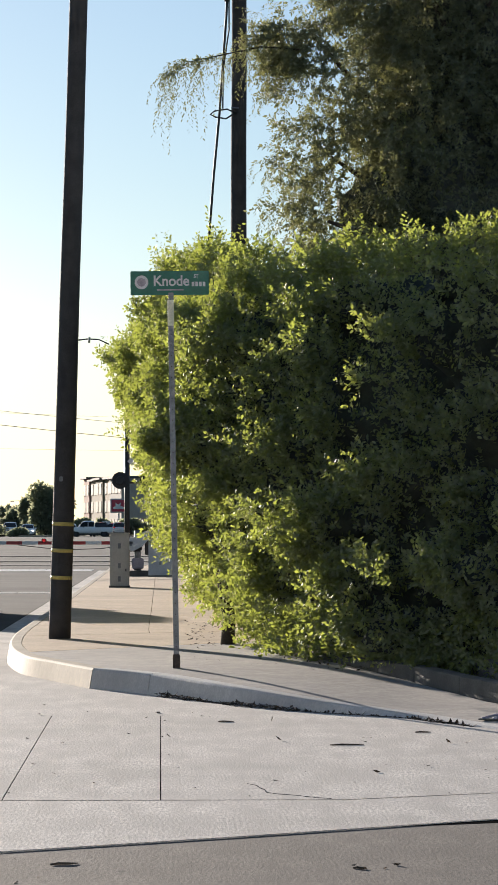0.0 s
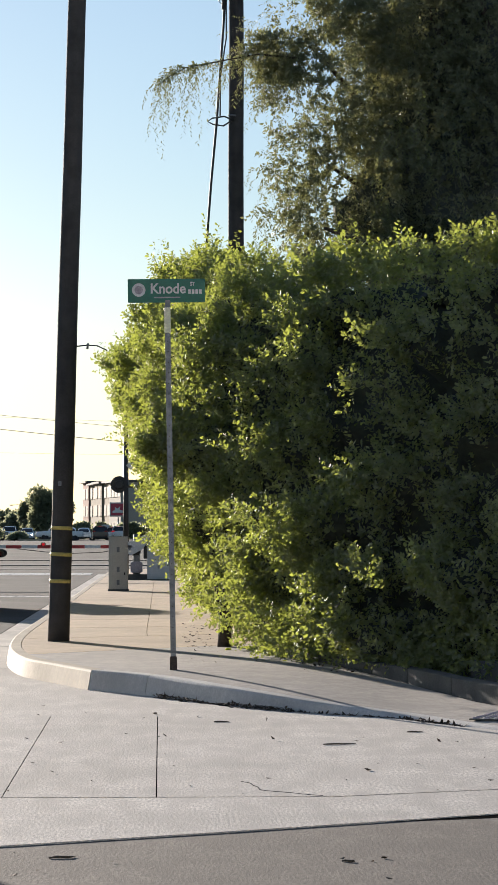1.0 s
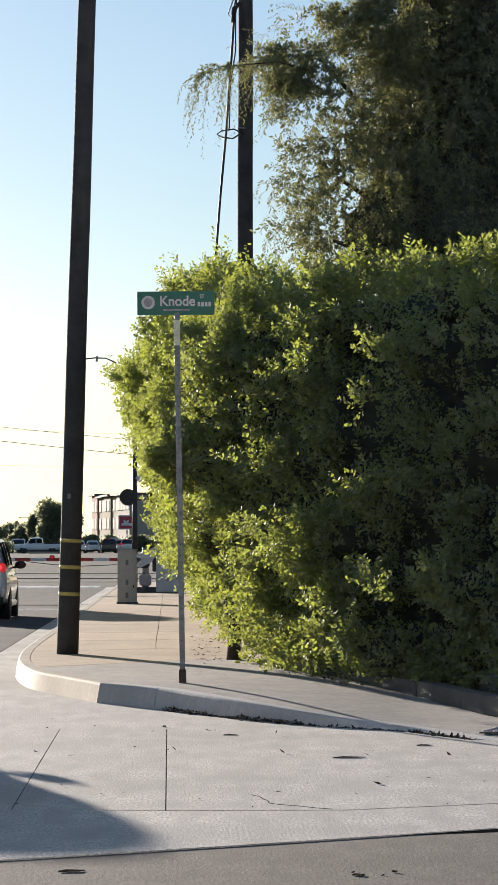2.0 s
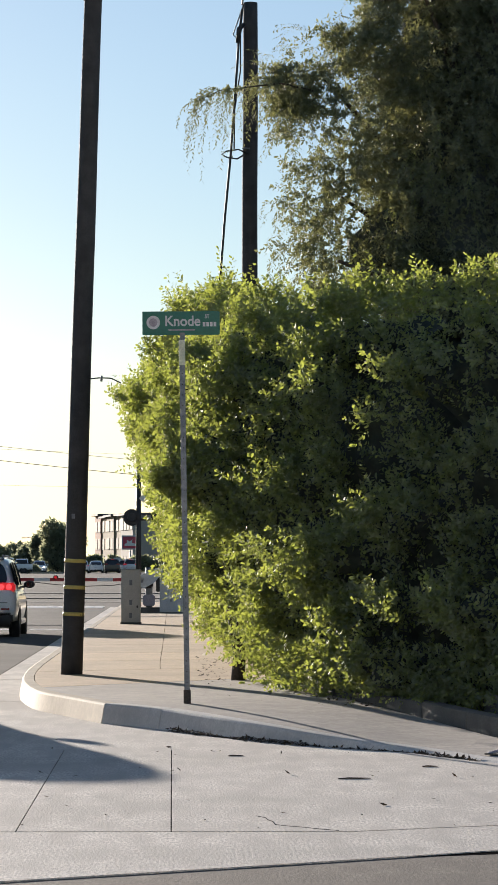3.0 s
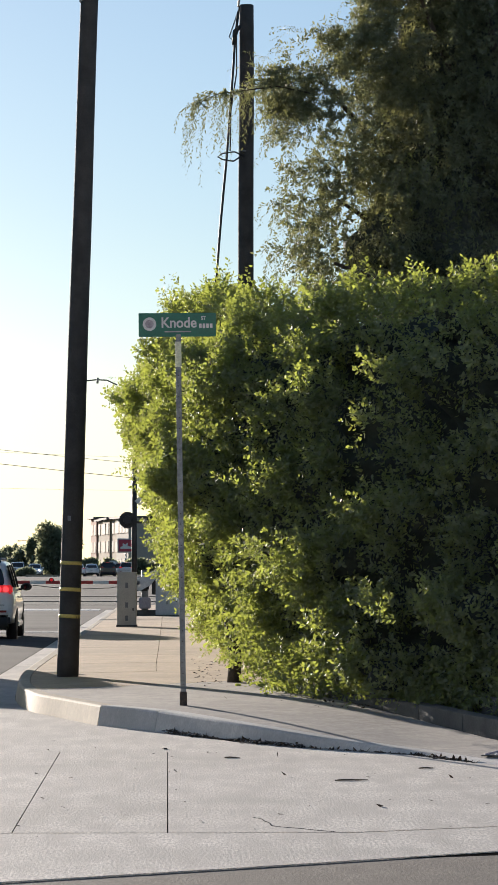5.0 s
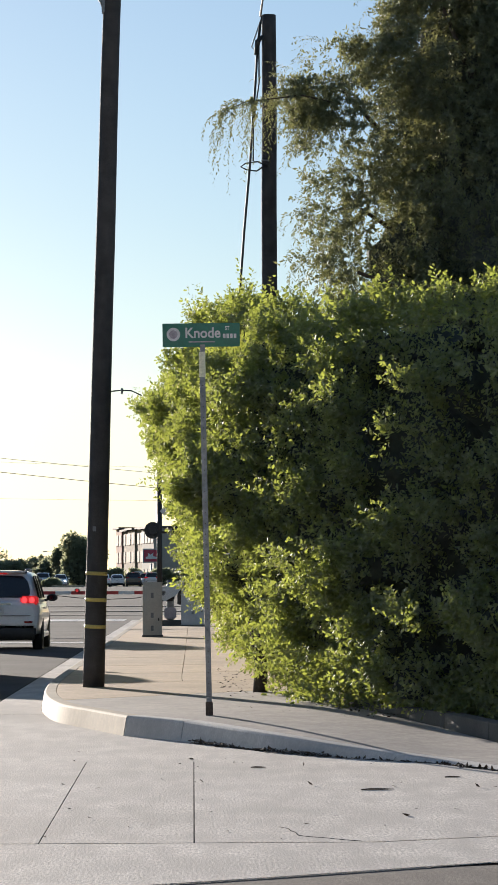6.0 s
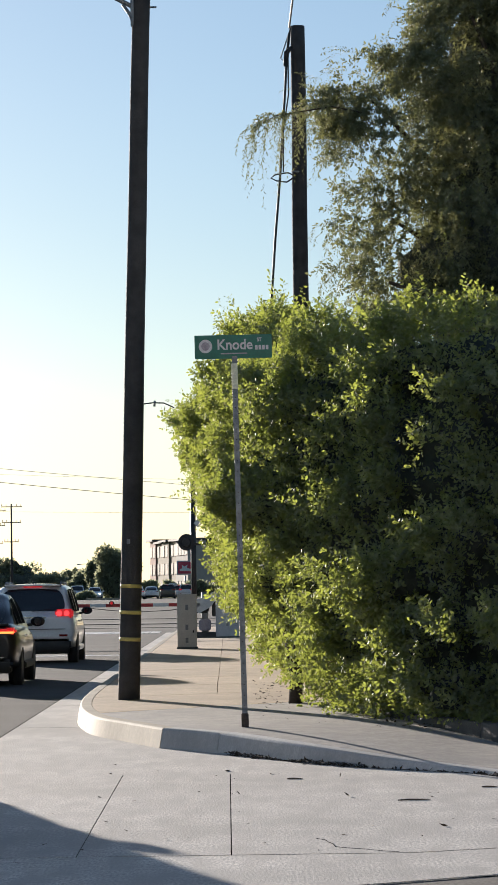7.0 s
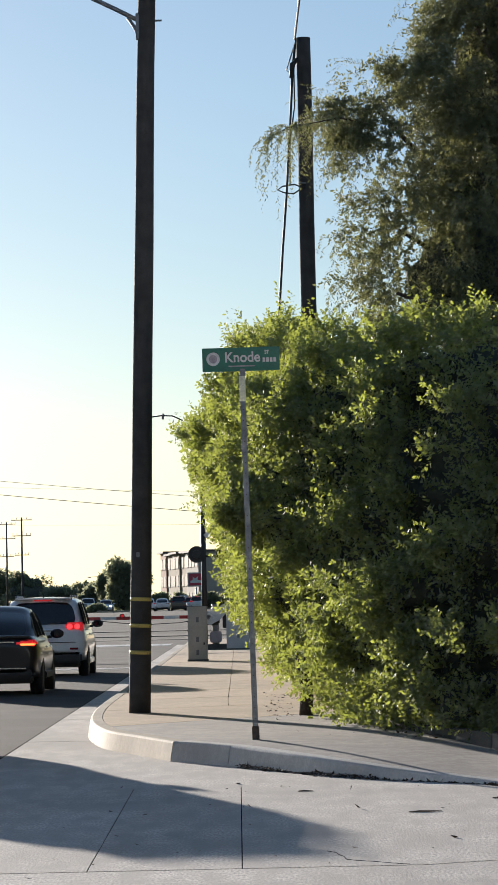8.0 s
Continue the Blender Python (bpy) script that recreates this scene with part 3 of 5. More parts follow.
    q = np.repeat(spot, 12, 0) + rng.normal(size=(504, 3)) * np.array([0.10, 0.16, 0.12])
    q[:, 2] = np.maximum(q[:, 2], 0.3)
    way = unit(np.array([-0.5, -0.4, -0.35]) + rng.normal(size=q.shape) * 0.5)
    leaf_mesh("draping_growth", *leaves_on(q, way, rng, 14, rng.uniform(0.12, 0.28, 504), 0.05), LEAF, hedge, True)
    for x, y, r in ((0.74, 31.7, 0.085), (1.9, 29.6, 0.06), (2.6, 27.4, 0.05), (1.2, 38, 0.08), (1.2, 45, 0.08), (1.2, 55, 0.08)):
        part("stem", tube([(x, y, 0.12), (x + 0.02, y, 0.5), (x - 0.1, y + 0.1, 1.2), (x - 0.05, y + 0.1, 2.0)], [r, r * 0.85, r * 0.7, r * 0.5], 9), BARK, hedge)


def strands(rng, tops, ways, reach, per, size, droop):
    """Hanging sprays: each starts along its way and bends down under its weight; narrow leaflets on both sides."""
    n = len(tops)
    t = np.tile(np.linspace(0.0, 1.0, per), n)
    s, w, r = np.repeat(tops, per, 0), np.repeat(ways, per, 0), np.repeat(reach, per)
    dr = np.repeat(droop, per)
    base = s + w * (t * r * (1 - 0.45 * dr * t))[:, None] + np.array([0, 0, -1.0]) * (dr * r * t**1.6)[:, None]
    wig = np.repeat(rng.uniform(0, 6.3, n), per)
    base[:, 0] += 0.05 * np.sin(5 * t + wig) * t
    run = unit(w * (1 - t)[:, None] + np.array([0, 0, -1.0]) * (dr * t * 1.5)[:, None])
    spin = unit(np.cross(run, rng.normal(size=run.shape)))
    way = unit(run * 0.5 + spin + np.array([0, 0, -0.35]))
    side = unit(np.cross(way, run + rng.normal(size=run.shape) * 0.3))
    length = rng.uniform(0.7, 1.3, len(s)) * size
    return base, way, side, length, length * 0.3


BOUGH_ROOT = (2.2, 42.6, 8.7)


def build_tree():
    rng = np.random.default_rng(11)
    tree = thing("pepper_tree", (0, 0, 0), "large shady tree with drooping feathery sprays above the hedge", "tree")
    part("trunk", tube([(6.0, 45, 0.1), (5.9, 45, 1.5), (5.7, 44.8, 3.2), (5.6, 44.6, 5.0), (5.5, 44.4, 7.5)], [0.42, 0.34, 0.3, 0.26, 0.16], 14), BARK, tree)
    ends = [(2.3, 42.6, 8.9), (2.6, 43.4, 7.2), (3.8, 42.5, 10.2), (4.6, 42.3, 10.8), (6.5, 42.5, 9.5), (3.0, 44.8, 9.8), (7.5, 44, 8.4), (2.5, 42.4, 6.1)]
    for x, y, z in ends:
        part("limb", tube([(5.7, 44.7, 4.0), ((5.7 + x) / 2 + 0.3, (44.7 + y) / 2, (4 + z) / 2 + 0.5), (x, y, z)], [0.16, 0.09, 0.025], 8), BARK, tree)
    # dense inside of the crown
    bm = bmesh.new()
    for c, r in (((5.5, 44.6, 8.3), (2.0, 1.6, 3.0)), ((4.5, 44.5, 6.5), (1.4, 1.2, 1.9)), ((6.3, 44.0, 6.2), (3.0, 1.4, 2.3)), ((5.3, 44.4, 10.5), (1.45, 1.2, 1.8))):
        tmp = bmesh.new()
        bmesh.ops.create_icosphere(tmp, subdivisions=4, radius=1)
        for v in tmp.verts:
            k = 1 + 0.3 * noise.noise(v.co * 2.2 + Vector(c)) + 0.2 * noise.noise(v.co * 6 + Vector(c))
            v.co = Vector((c[0] + v.co.x * r[0] * k, c[1] + v.co.y * r[1] * k, c[2] + v.co.z * r[2] * k))
        for f in tmp.faces:
            f.smooth = True
        join(bm, tmp)
    part("inner_crown", bm, CORE_TREE, tree)
    # sprays over the crown's outside
    lobes = [((2.66, 43.0, 8.3), (0.95, 1.0, 1.5), 430), ((2.84, 43.1, 6.5), (1.1, 1.0, 1.5), 420), ((3.95, 42.9, 9.8), (1.0, 1.1, 1.2), 420), ((3.8, 42.9, 7.6), (1.3, 1.1, 2.2), 640),
             ((5.4, 42.6, 9.0), (1.6, 1.0, 2.6), 420), ((5.4, 42.6, 6.4), (1.8, 1.0, 1.8), 420), ((7.0, 42.8, 7.6), (1.6, 1.0, 2.6), 260),
             ((1.9, 42.6, 8.75), (0.5, 0.6, 0.4), 110), ((4.0, 42.9, 10.8), (0.9, 0.9, 0.9), 420), ((2.85, 42.8, 9.25), (0.6, 0.7, 0.5), 170), ((4.9, 42.7, 10.8), (1.2, 0.9, 1.0), 420), ((2.9, 43.0, 5.5), (1.4, 0.9, 0.7), 210), ((4.7, 42.4, 7.8), (1.5, 0.5, 3.0), 420)]
    tops, ways = [], []
    for c, r, n in lobes:
        v = unit(rng.normal(size=(n, 3)))
        knot = unit(rng.normal(size=(max(8, n // 14), 3)))
        v = unit(knot[rng.integers(0, len(knot), n)] + rng.normal(size=(n, 3)) * 0.14)
        keep = rng.uniform(0.6, 1.1, (n, 1))
        tops.append(np.array(c) + v * np.array(r) * keep)
        ways.append(unit(v * np.array([1, 0.8, 0.5]) + rng.normal(size=(n, 3)) * 0.4))
    tops, ways = np.concatenate(tops), np.concatenate(ways)
    n = len(tops)
    bushy = rng.uniform(size=n) < 0.72
    leaf_mesh("crown", *leaves_on(np.repeat(tops[bushy], 2, 0) + rng.normal(size=(2 * bushy.sum(), 3)) * 0.06, unit(np.repeat(ways[bushy], 2, 0) + rng.normal(size=(2 * bushy.sum(), 3)) * 0.5 - np.array([0, 0, 0.25])),
              rng, 20, rng.uniform(0.15, 0.42, 2 * bushy.sum()), 0.068, 0.45), TREE_LEAF, tree)
    hang = ~bushy
    leaf_mesh("hanging_crown", *strands(rng, tops[hang], ways[hang], rng.uniform(0.4, 1.0, hang.sum()), 42, 0.065, rng.uniform(0.5, 1.0, hang.sum())), TREE_LEAF, tree)
    # long spray that reaches out past the poles and sways in the wind
    pivot = np.array(BOUGH_ROOT)
    b = np.array([(2.2, 42.6, 8.7), (1.5, 42.4, 8.72), (0.9, 42.2, 8.56), (0.42, 42.1, 8.44), (0.08, 42.1, 8.24)]) - pivot
    bough = part("bough", tube(b.tolist(), [0.02, 0.014, 0.009, 0.006, 0.004], 6), BARK, tree)
    bough.matrix_basis = Matrix.Translation(BOUGH_ROOT)
    i = rng.uniform(0, 3.95, 105)
    k = i.astype(int)
    tops = b[k] * (1 - i % 1)[:, None] + b[k + 1] * (i % 1)[:, None]
    ways = unit(np.array([-0.8, 0, 0.1]) + rng.normal(size=(105, 3)) * 0.7)
    leaf_mesh("bough_foliage", *strands(rng, tops, ways, rng.uniform(0.2, 0.75, 105), 24, 0.062, rng.uniform(0.5, 1.4, 105)), TREE_LEAF, bough)
    tips = np.array([(0.08, 42.1, 8.2), (0.3, 42.1, 8.35), (0.55, 42.1, 8.5)]) - pivot
    leaf_mesh("hanging_foliage", *strands(rng, np.repeat(tips, 2, 0), unit(np.array([-0.3, 0, 0.0]) + rng.normal(size=(6, 3)) * 0.3), rng.uniform(0.6, 1.2, 6), 40, 0.06, np.full(6, 1.0)), TREE_LEAF, bough)
    vine = np.array([(3.55, 41.2, 7.6), (3.9, 41.2, 8.0), (4.35, 41.2, 7.3), (3.25, 41.2, 6.7), (2.15, 41.5, 5.9), (2.75, 41.4, 5.9)])
    leaf_mesh("trailing_vine", *strands(rng, np.repeat(vine, 3, 0), unit(rng.normal(size=(18, 3)) * 0.3 + np.array([0, 0, -1.0])), rng.uniform(0.7, 1.2, 18), 40, 0.05, np.full(18, 0.5)), LEAF, tree)
    high = np.array([(1.9, 42.4, 9.35), (2.1, 42.4, 9.6), (1.6, 42.4, 9.1)])
    leaf_mesh("thin_foliage", *strands(rng, np.repeat(high, 4, 0), unit(np.array([-1.0, 0, 0.35]) + rng.normal(size=(12, 3)) * 0.3), rng.uniform(0.5, 0.9, 12), 26, 0.05, np.full(12, 0.3)), TREE_LEAF, tree)
    return bough


def build_litter():
    rng = np.random.default_rng(7)
    # dark drift of leaves along the kerb's foot
    foot = EDGE[(EDGE[:, 0] > -0.05) & (EDGE[:, 0] < 2.35)][:, :2]
    for name, label, n, spread in (("leaf_drift", "dark drift of dead leaves along the kerb's foot", 1500, 0.1),):
        k = rng.uniform(0, len(foot) - 1.01, n)
        i = k.astype(int)
        p = foot[i] * (1 - k % 1)[:, None] + foot[i + 1] * (k % 1)[:, None]
        thick = np.clip(0.3 + np.sin(k * 0.45) + np.sin(k * 1.1 + 1), 0.12, 1.0)
        p = p + np.array([-0.55, -0.83]) * (rng.uniform(0.0, 1.0, n) * spread * thick)[:, None]
        base = np.concatenate([p, rng.uniform(0.004, 0.03, n)[:, None] * thick[:, None]], 1)
        way = unit(rng.normal(size=(n, 3)) * np.array([1, 1, 0.25]))
        side = unit(np.cross(way, np.array([0, 0, 1.0]) + rng.normal(size=(n, 3)) * 0.3))
        ln = rng.uniform(0.02, 0.05, n)
        tagged(leaf_mesh(name, base, way, side, ln, ln * 0.5, DEAD_LEAF, None), label, "leaf litter", kind="stuff")
    # scattered leaves on pavement, ramp, apron and under the hedge
    spots = []
    for x0, x1, y0, y1, z, n in ((-1.2, 2.4, 15, 24, 0.006, 60), (0.3, 1.9, 27, 31, 0.2, 60), (1.4, 2.7, 26.5, 29.5, 0.18, 260), (0.3, 1.2, 31, 40, 0.215, 160), (-1.0, 1.2, 10.5, 13, 0.002, 12)):
        q = np.stack([rng.uniform(x0, x1, n), rng.uniform(y0, y1, n), np.full(n, z)], 1)
        spots.append(q)
    q = np.concatenate(spots)
    n = len(q)
    way = unit(rng.normal(size=(n, 3)) * np.array([1, 1, 0.3]))
    side = unit(np.cross(way, np.array([0, 0, 1.0]) + rng.normal(size=(n, 3)) * 0.3))
    ln = rng.uniform(0.025, 0.06, n)
    tagged(leaf_mesh("scattered_leaves", q, way, side, ln, ln * 0.45, DEAD_LEAF, None), "scattered dead leaves on concrete and earth", "leaf litter", kind="stuff")
    for x, y, a, ln in ((1.27, 19.4, 12, 0.24), (0.5, 21.8, 5, 0.12), (-0.42, 12.55, 20, 0.13), (0.86, 12.35, -30, 0.06), (-0.02, 22.9, 80, 0.08), (1.9, 20.6, 8, 0.12)):
        twig = thing("twig", (x, y, 0.0 if y > 14 else -0.008), "dark broken twig lying on the concrete", "twig", "twigs on the ground", rz=a)
        part("stick", tube([(-ln / 2, 0, 0.005), (-ln / 6, 0.01, 0.007), (ln / 5, -0.008, 0.006), (ln / 2, 0.012, 0.004)], [0.004, 0.006, 0.005, 0.002], 6), BARK, twig)
        part("side_twig", tube([(-ln / 6, 0.01, 0.007), (0.02, 0.028, 0.006)], [0.004, 0.002], 5), BARK, twig)
    # cracks in the big slab: thin dirt-filled lines
    crack = [(0.5, 16.46), (0.55, 16.34), (0.56, 16.2), (0.585, 16.08), (0.59, 15.9), (0.64, 15.82), (0.75, 15.72), (0.84, 15.6), (0.93, 15.52)]
    bm = bmesh.new()
    for (x, y), (x2, y2) in zip(crack, crack[1:]):
        dx, dy = x2 - x, y2 - y
        ln = math.hypot(dx, dy)
        nx, ny = -dy / ln * 0.0015, dx / ln * 0.0015
        join(bm, extrude([(x - nx, y - ny), (x2 - nx, y2 - ny), (x2 + nx, y2 + ny), (x + nx, y + ny)], 0.0, 0.0025))
    tagged(part("crack", bm, JOINT), "dirt-filled crack in the concrete slab", "crack", kind="structure")


build_ground()
_, INWARD, RUN = build_kerb()
build_apron()
build_pavement(INWARD, RUN)
build_low_wall()
build_markings()
build_bounce_walls()
build_hedge()
BOUGH = build_tree()


# ---- poles, sign, cabinets ----
def word(name, text, size, place, material, parent, turn, stretch=1.0):
    cu = bpy.data.curves.new(name, "FONT")
    cu.body, cu.size, cu.extrude, cu.offset = text, size, 0.001, size * 0.022
    tmp = new("tmp_word", cu)
    me = bpy.data.meshes.new_from_object(tmp.evaluated_get(bpy.context.evaluated_depsgraph_get()))
    bpy.data.objects.remove(tmp)
    me.name = name
    me.materials.clear()
    me.materials.append(material)
    ob = new(name, me)
    ob.parent = parent
    ob.matrix_basis = Matrix.Translation(place) @ turn @ Matrix.Diagonal((stretch, 1, 1, 1))
    return ob


def build_street_sign():
    """A street-name blade on a square post that leans a little."""
    sign = thing("street_sign", (0.147, 26.45, 0.19), "green street-name sign on a galvanised post standing in the pavement", "street sign")
    sign.matrix_basis = pose(0.147, 26.45, 0.19, 0, -1.0, 0)
    part("sleeve", box(-0.034, 0.034, -0.034, 0.034, -0.05, 0.13, 0.006), RUST, sign, "rusty square base sleeve")
    bm = box(-0.026, 0.026, -0.026, 0.026, 0.0, 3.31, 0.004)
    post = part("post", bm, STEEL, sign)
    for k in range(30):
        hole = bmesh.new()
        bmesh.ops.create_cone(hole, segments=8, radius1=0.005, radius2=0.005, depth=0.003, cap_ends=True)
        bmesh.ops.transform(hole, matrix=pose(0, -0.0268, 0.2 + k * 0.1, 90), verts=hole.verts)
        part("hole", hole, RUST, post)
    part("tape_strip", box(-0.03, 0.03, -0.031, 0.031, 3.18, 3.42, 0.004), CREAM_TAPE, sign, "faded cream reflective tape")
    part("bracket", box(-0.02, 0.03, -0.02, 0.02, 3.42, 3.49, 0.004), STEEL, sign)
    blade = part("blade", box(-0.365, 0.365, -0.006, 0.006, 3.52, 3.745, 0.005), SIGN_GREEN, sign)
    blade.matrix_basis = pose(-0.03, 0, -0.052, 0, 0.4, 0)
    face = pose(0, 0, 0, 90)
    word("street_name", "Knode", 0.135, (-0.155, -0.008, 3.608), WHITE, blade, face, 0.93)
    word("street_type", "ST", 0.05, (0.225, -0.008, 3.678), WHITE, blade, face, 0.8)
    for k in range(4):
        part("bar", box(0.205 + k * 0.034, 0.23 + k * 0.034, -0.0085, -0.006, 3.60, 3.642), WHITE, blade)
    part("small_print_bar", box(-0.12, 0.13, -0.0085, -0.006, 3.562, 3.574), PALE_GREY, blade)
    disc = bmesh.new()
    bmesh.ops.create_cone(disc, segments=28, radius1=0.064, radius2=0.064, depth=0.003, cap_ends=True)
    bmesh.ops.transform(disc, matrix=pose(-0.262, -0.0075, 3.64, 90), verts=disc.verts)
    emblem = part("emblem", disc, WHITE, blade, "round white emblem with a grey centre")
    core = bmesh.new()
    bmesh.ops.create_cone(core, segments=20, radius1=0.04, radius2=0.04, depth=0.003, cap_ends=True)
    bmesh.ops.transform(core, matrix=pose(-0.262, -0.0095, 3.64, 90), verts=core.verts)
    part("emblem_centre", core, PALE_GREY, emblem)


def timber(base, tip, r0, r1, name, parent):
    pts, rad = [], []
    for k in range(25):
        t = k / 24
        p = Vector(base).lerp(Vector(tip), t)
        pts.append(p + Vector((noise.noise((t * 4, base[0], 0)) * 0.02 * t, 0, 0)))
        rad.append(r0 + (r1 - r0) * t + 0.004 * t * noise.noise((t * 9, 3.1, base[0])))
    return part(name, tube(pts, rad, 22), TIMBER, parent)


def build_lamp_pole():
    pole = thing("utility_pole", (-1.2, 33.8, 0.19), "dark timber utility pole with three yellow bands beside the kerb", "utility pole")
    top = (0.30, 0, 10.6)
    timber((0, 0, -0.1), top, 0.131, 0.098, "shaft", pole)
    for z in (0.70, 1.02, 1.335):
        x = 0.30 * (z + 0.1) / 10.7
        part("band", tube([(x - 0.001, 0, z), (x + 0.001, 0, z + 0.045)], 0.1297, 28), YELLOW, pole)
    # lamp arm reaching over the road
    zc = 8.36
    xc = 0.30 * zc / 10.6
    arm = part("lamp_arm", tube([(xc - 0.1, -0.02, zc), (xc - 0.35, -0.02, zc + 0.13), (xc - 0.75, -0.02, zc + 0.33), (xc - 1.3, -0.02, zc + 0.5), (xc - 2.1, -0.02, zc + 0.62), (xc - 2.9, -0.02, zc + 0.68)], 0.028, 8), STEEL, pole)
    part("arm_strut", tube([(xc - 0.09, -0.02, zc - 0.2), (xc - 0.13, -0.02, zc - 0.1), (xc - 0.22, -0.02, zc + 0.03)], 0.022, 8), STEEL, arm)
    part("arm_plate", box(xc - 0.125, xc - 0.085, -0.07, 0.03, zc - 0.24, zc + 0.08, 0.008), STEEL, arm)
    part("lamp_head", box(xc - 3.4, xc - 2.85, -0.14, 0.1, zc + 0.6, zc + 0.74, 0.05), GREY_METAL, arm)
    part("bolt", tube([(xc + 0.09, -0.02, zc - 0.01), (xc + 0.19, -0.02, zc - 0.01)], 0.012, 6), STEEL, pole)
    # thin bracket toward the hedge
    zb = 3.54
    part("side_bracket", tube([(0.2, 0, zb), (0.33, 0, zb + 0.015), (0.46, 0, zb + 0.01), (0.58, 0.1, zb - 0.04)], 0.008, 6), CABLE, pole)
    part("bracket_clip", tube([(0.345, 0, zb - 0.03), (0.35, 0, zb + 0.04)], 0.014, 6), STEEL, pole)
    part("staple", box(0.0, 0.04, -0.135, -0.12, 1.86, 1.92, 0.004), STEEL, pole)


def build_service_pole():
    pole = thing("utility_pole", (1.36, 50, 0.19), "dark timber pole with a cable riser behind the hedge", "utility pole")
    timber((0, 0, -0.1), (0.01, 0, 11.35), 0.155, 0.128, "shaft", pole)
    part("riser_cable", tube([(-0.56, -0.2, 5.3), (-0.53, -0.2, 6.3), (-0.44, -0.2, 7.5), (-0.34, -0.2, 8.6), (-0.27, -0.2, 9.6), (-0.22, -0.2, 10.3), (-0.2, -0.18, 10.7), (-0.14, -0.16, 11.2)], 0.022, 8), CABLE, pole)
    part("riser_cable", tube([(-0.28, -0.22, 8.7), (-0.27, -0.22, 9.4), (-0.17, -0.22, 10.1), (-0.17, -0.2, 10.8), (-0.12, -0.16, 11.3)], 0.013, 6), CABLE, pole)
    ring = part("standoff_ring", tube([(-0.02, -0.12, 8.62), (-0.2, -0.16, 8.7), (-0.42, -0.2, 8.66), (-0.5, -0.2, 8.6), (-0.4, -0.2, 8.55), (-0.22, -0.16, 8.53), (-0.03, -0.12, 8.66)], 0.014, 6), CABLE, pole)
    part("ring_arm", tube([(0.0, -0.14, 8.72), (-0.14, -0.18, 8.72)], 0.015, 6), STEEL, ring)
    part("insulator", tube([(-0.1, -0.15, 10.95), (-0.19, -0.17, 10.85), (-0.22, -0.17, 10.6)], [0.03, 0.05, 0.035], 8), CABLE, pole)
    part("top_bracket", tube([(-0.13, -0.1, 11.25), (-0.3, -0.15, 10.75), (-0.24, -0.15, 10.7)], 0.012, 6), STEEL, pole)
    part("connector", box(-0.66, -0.42, -0.22, -0.16, 5.25, 5.3, 0.01), STEEL, pole)
    part("joint_box", box(-0.62, -0.52, -0.26, -0.14, 5.2, 5.42, 0.02), CABLE, pole)
    part("overhead_cable", tube([(-0.14, -0.16, 11.3), (-0.06, -6, 11.75), (0.05, -14, 12.6), (0.3, -26, 14.2)], 0.02, 6), CABLE, pole)


def cabinet(name, at, w, d, h, material, label, slots):
    cab = thing(name, at, label, "utility cabinet", "trackside cabinets")
    part("body", box(-w / 2, w / 2, 0, d, 0.04, h, 0.012), material, cab)
    part("plinth", box(-w / 2 - 0.02, w / 2 + 0.02, -0.02, d + 0.02, 0, 0.045, 0.006), WALL, cab)
    part("cap", box(-w / 2 - 0.012, w / 2 + 0.012, -0.012, d + 0.012, h - 0.02, h + 0.012, 0.006), material, cab)
    door = part("door", box(-w / 2 + 0.02, w / 2 - 0.02, -0.008, 0.0, 0.09, h - 0.04, 0.003), material, cab)
    for z in slots:
        part("hinge", box(-0.035, 0.03, -0.02, -0.008, z - 0.06, z + 0.06, 0.004), STEEL, door)
    part("lock", box(w / 2 - 0.09, w / 2 - 0.06, -0.022, -0.008, h * 0.3, h * 0.3 + 0.06, 0.004), BLACK_METAL, door)
    return cab


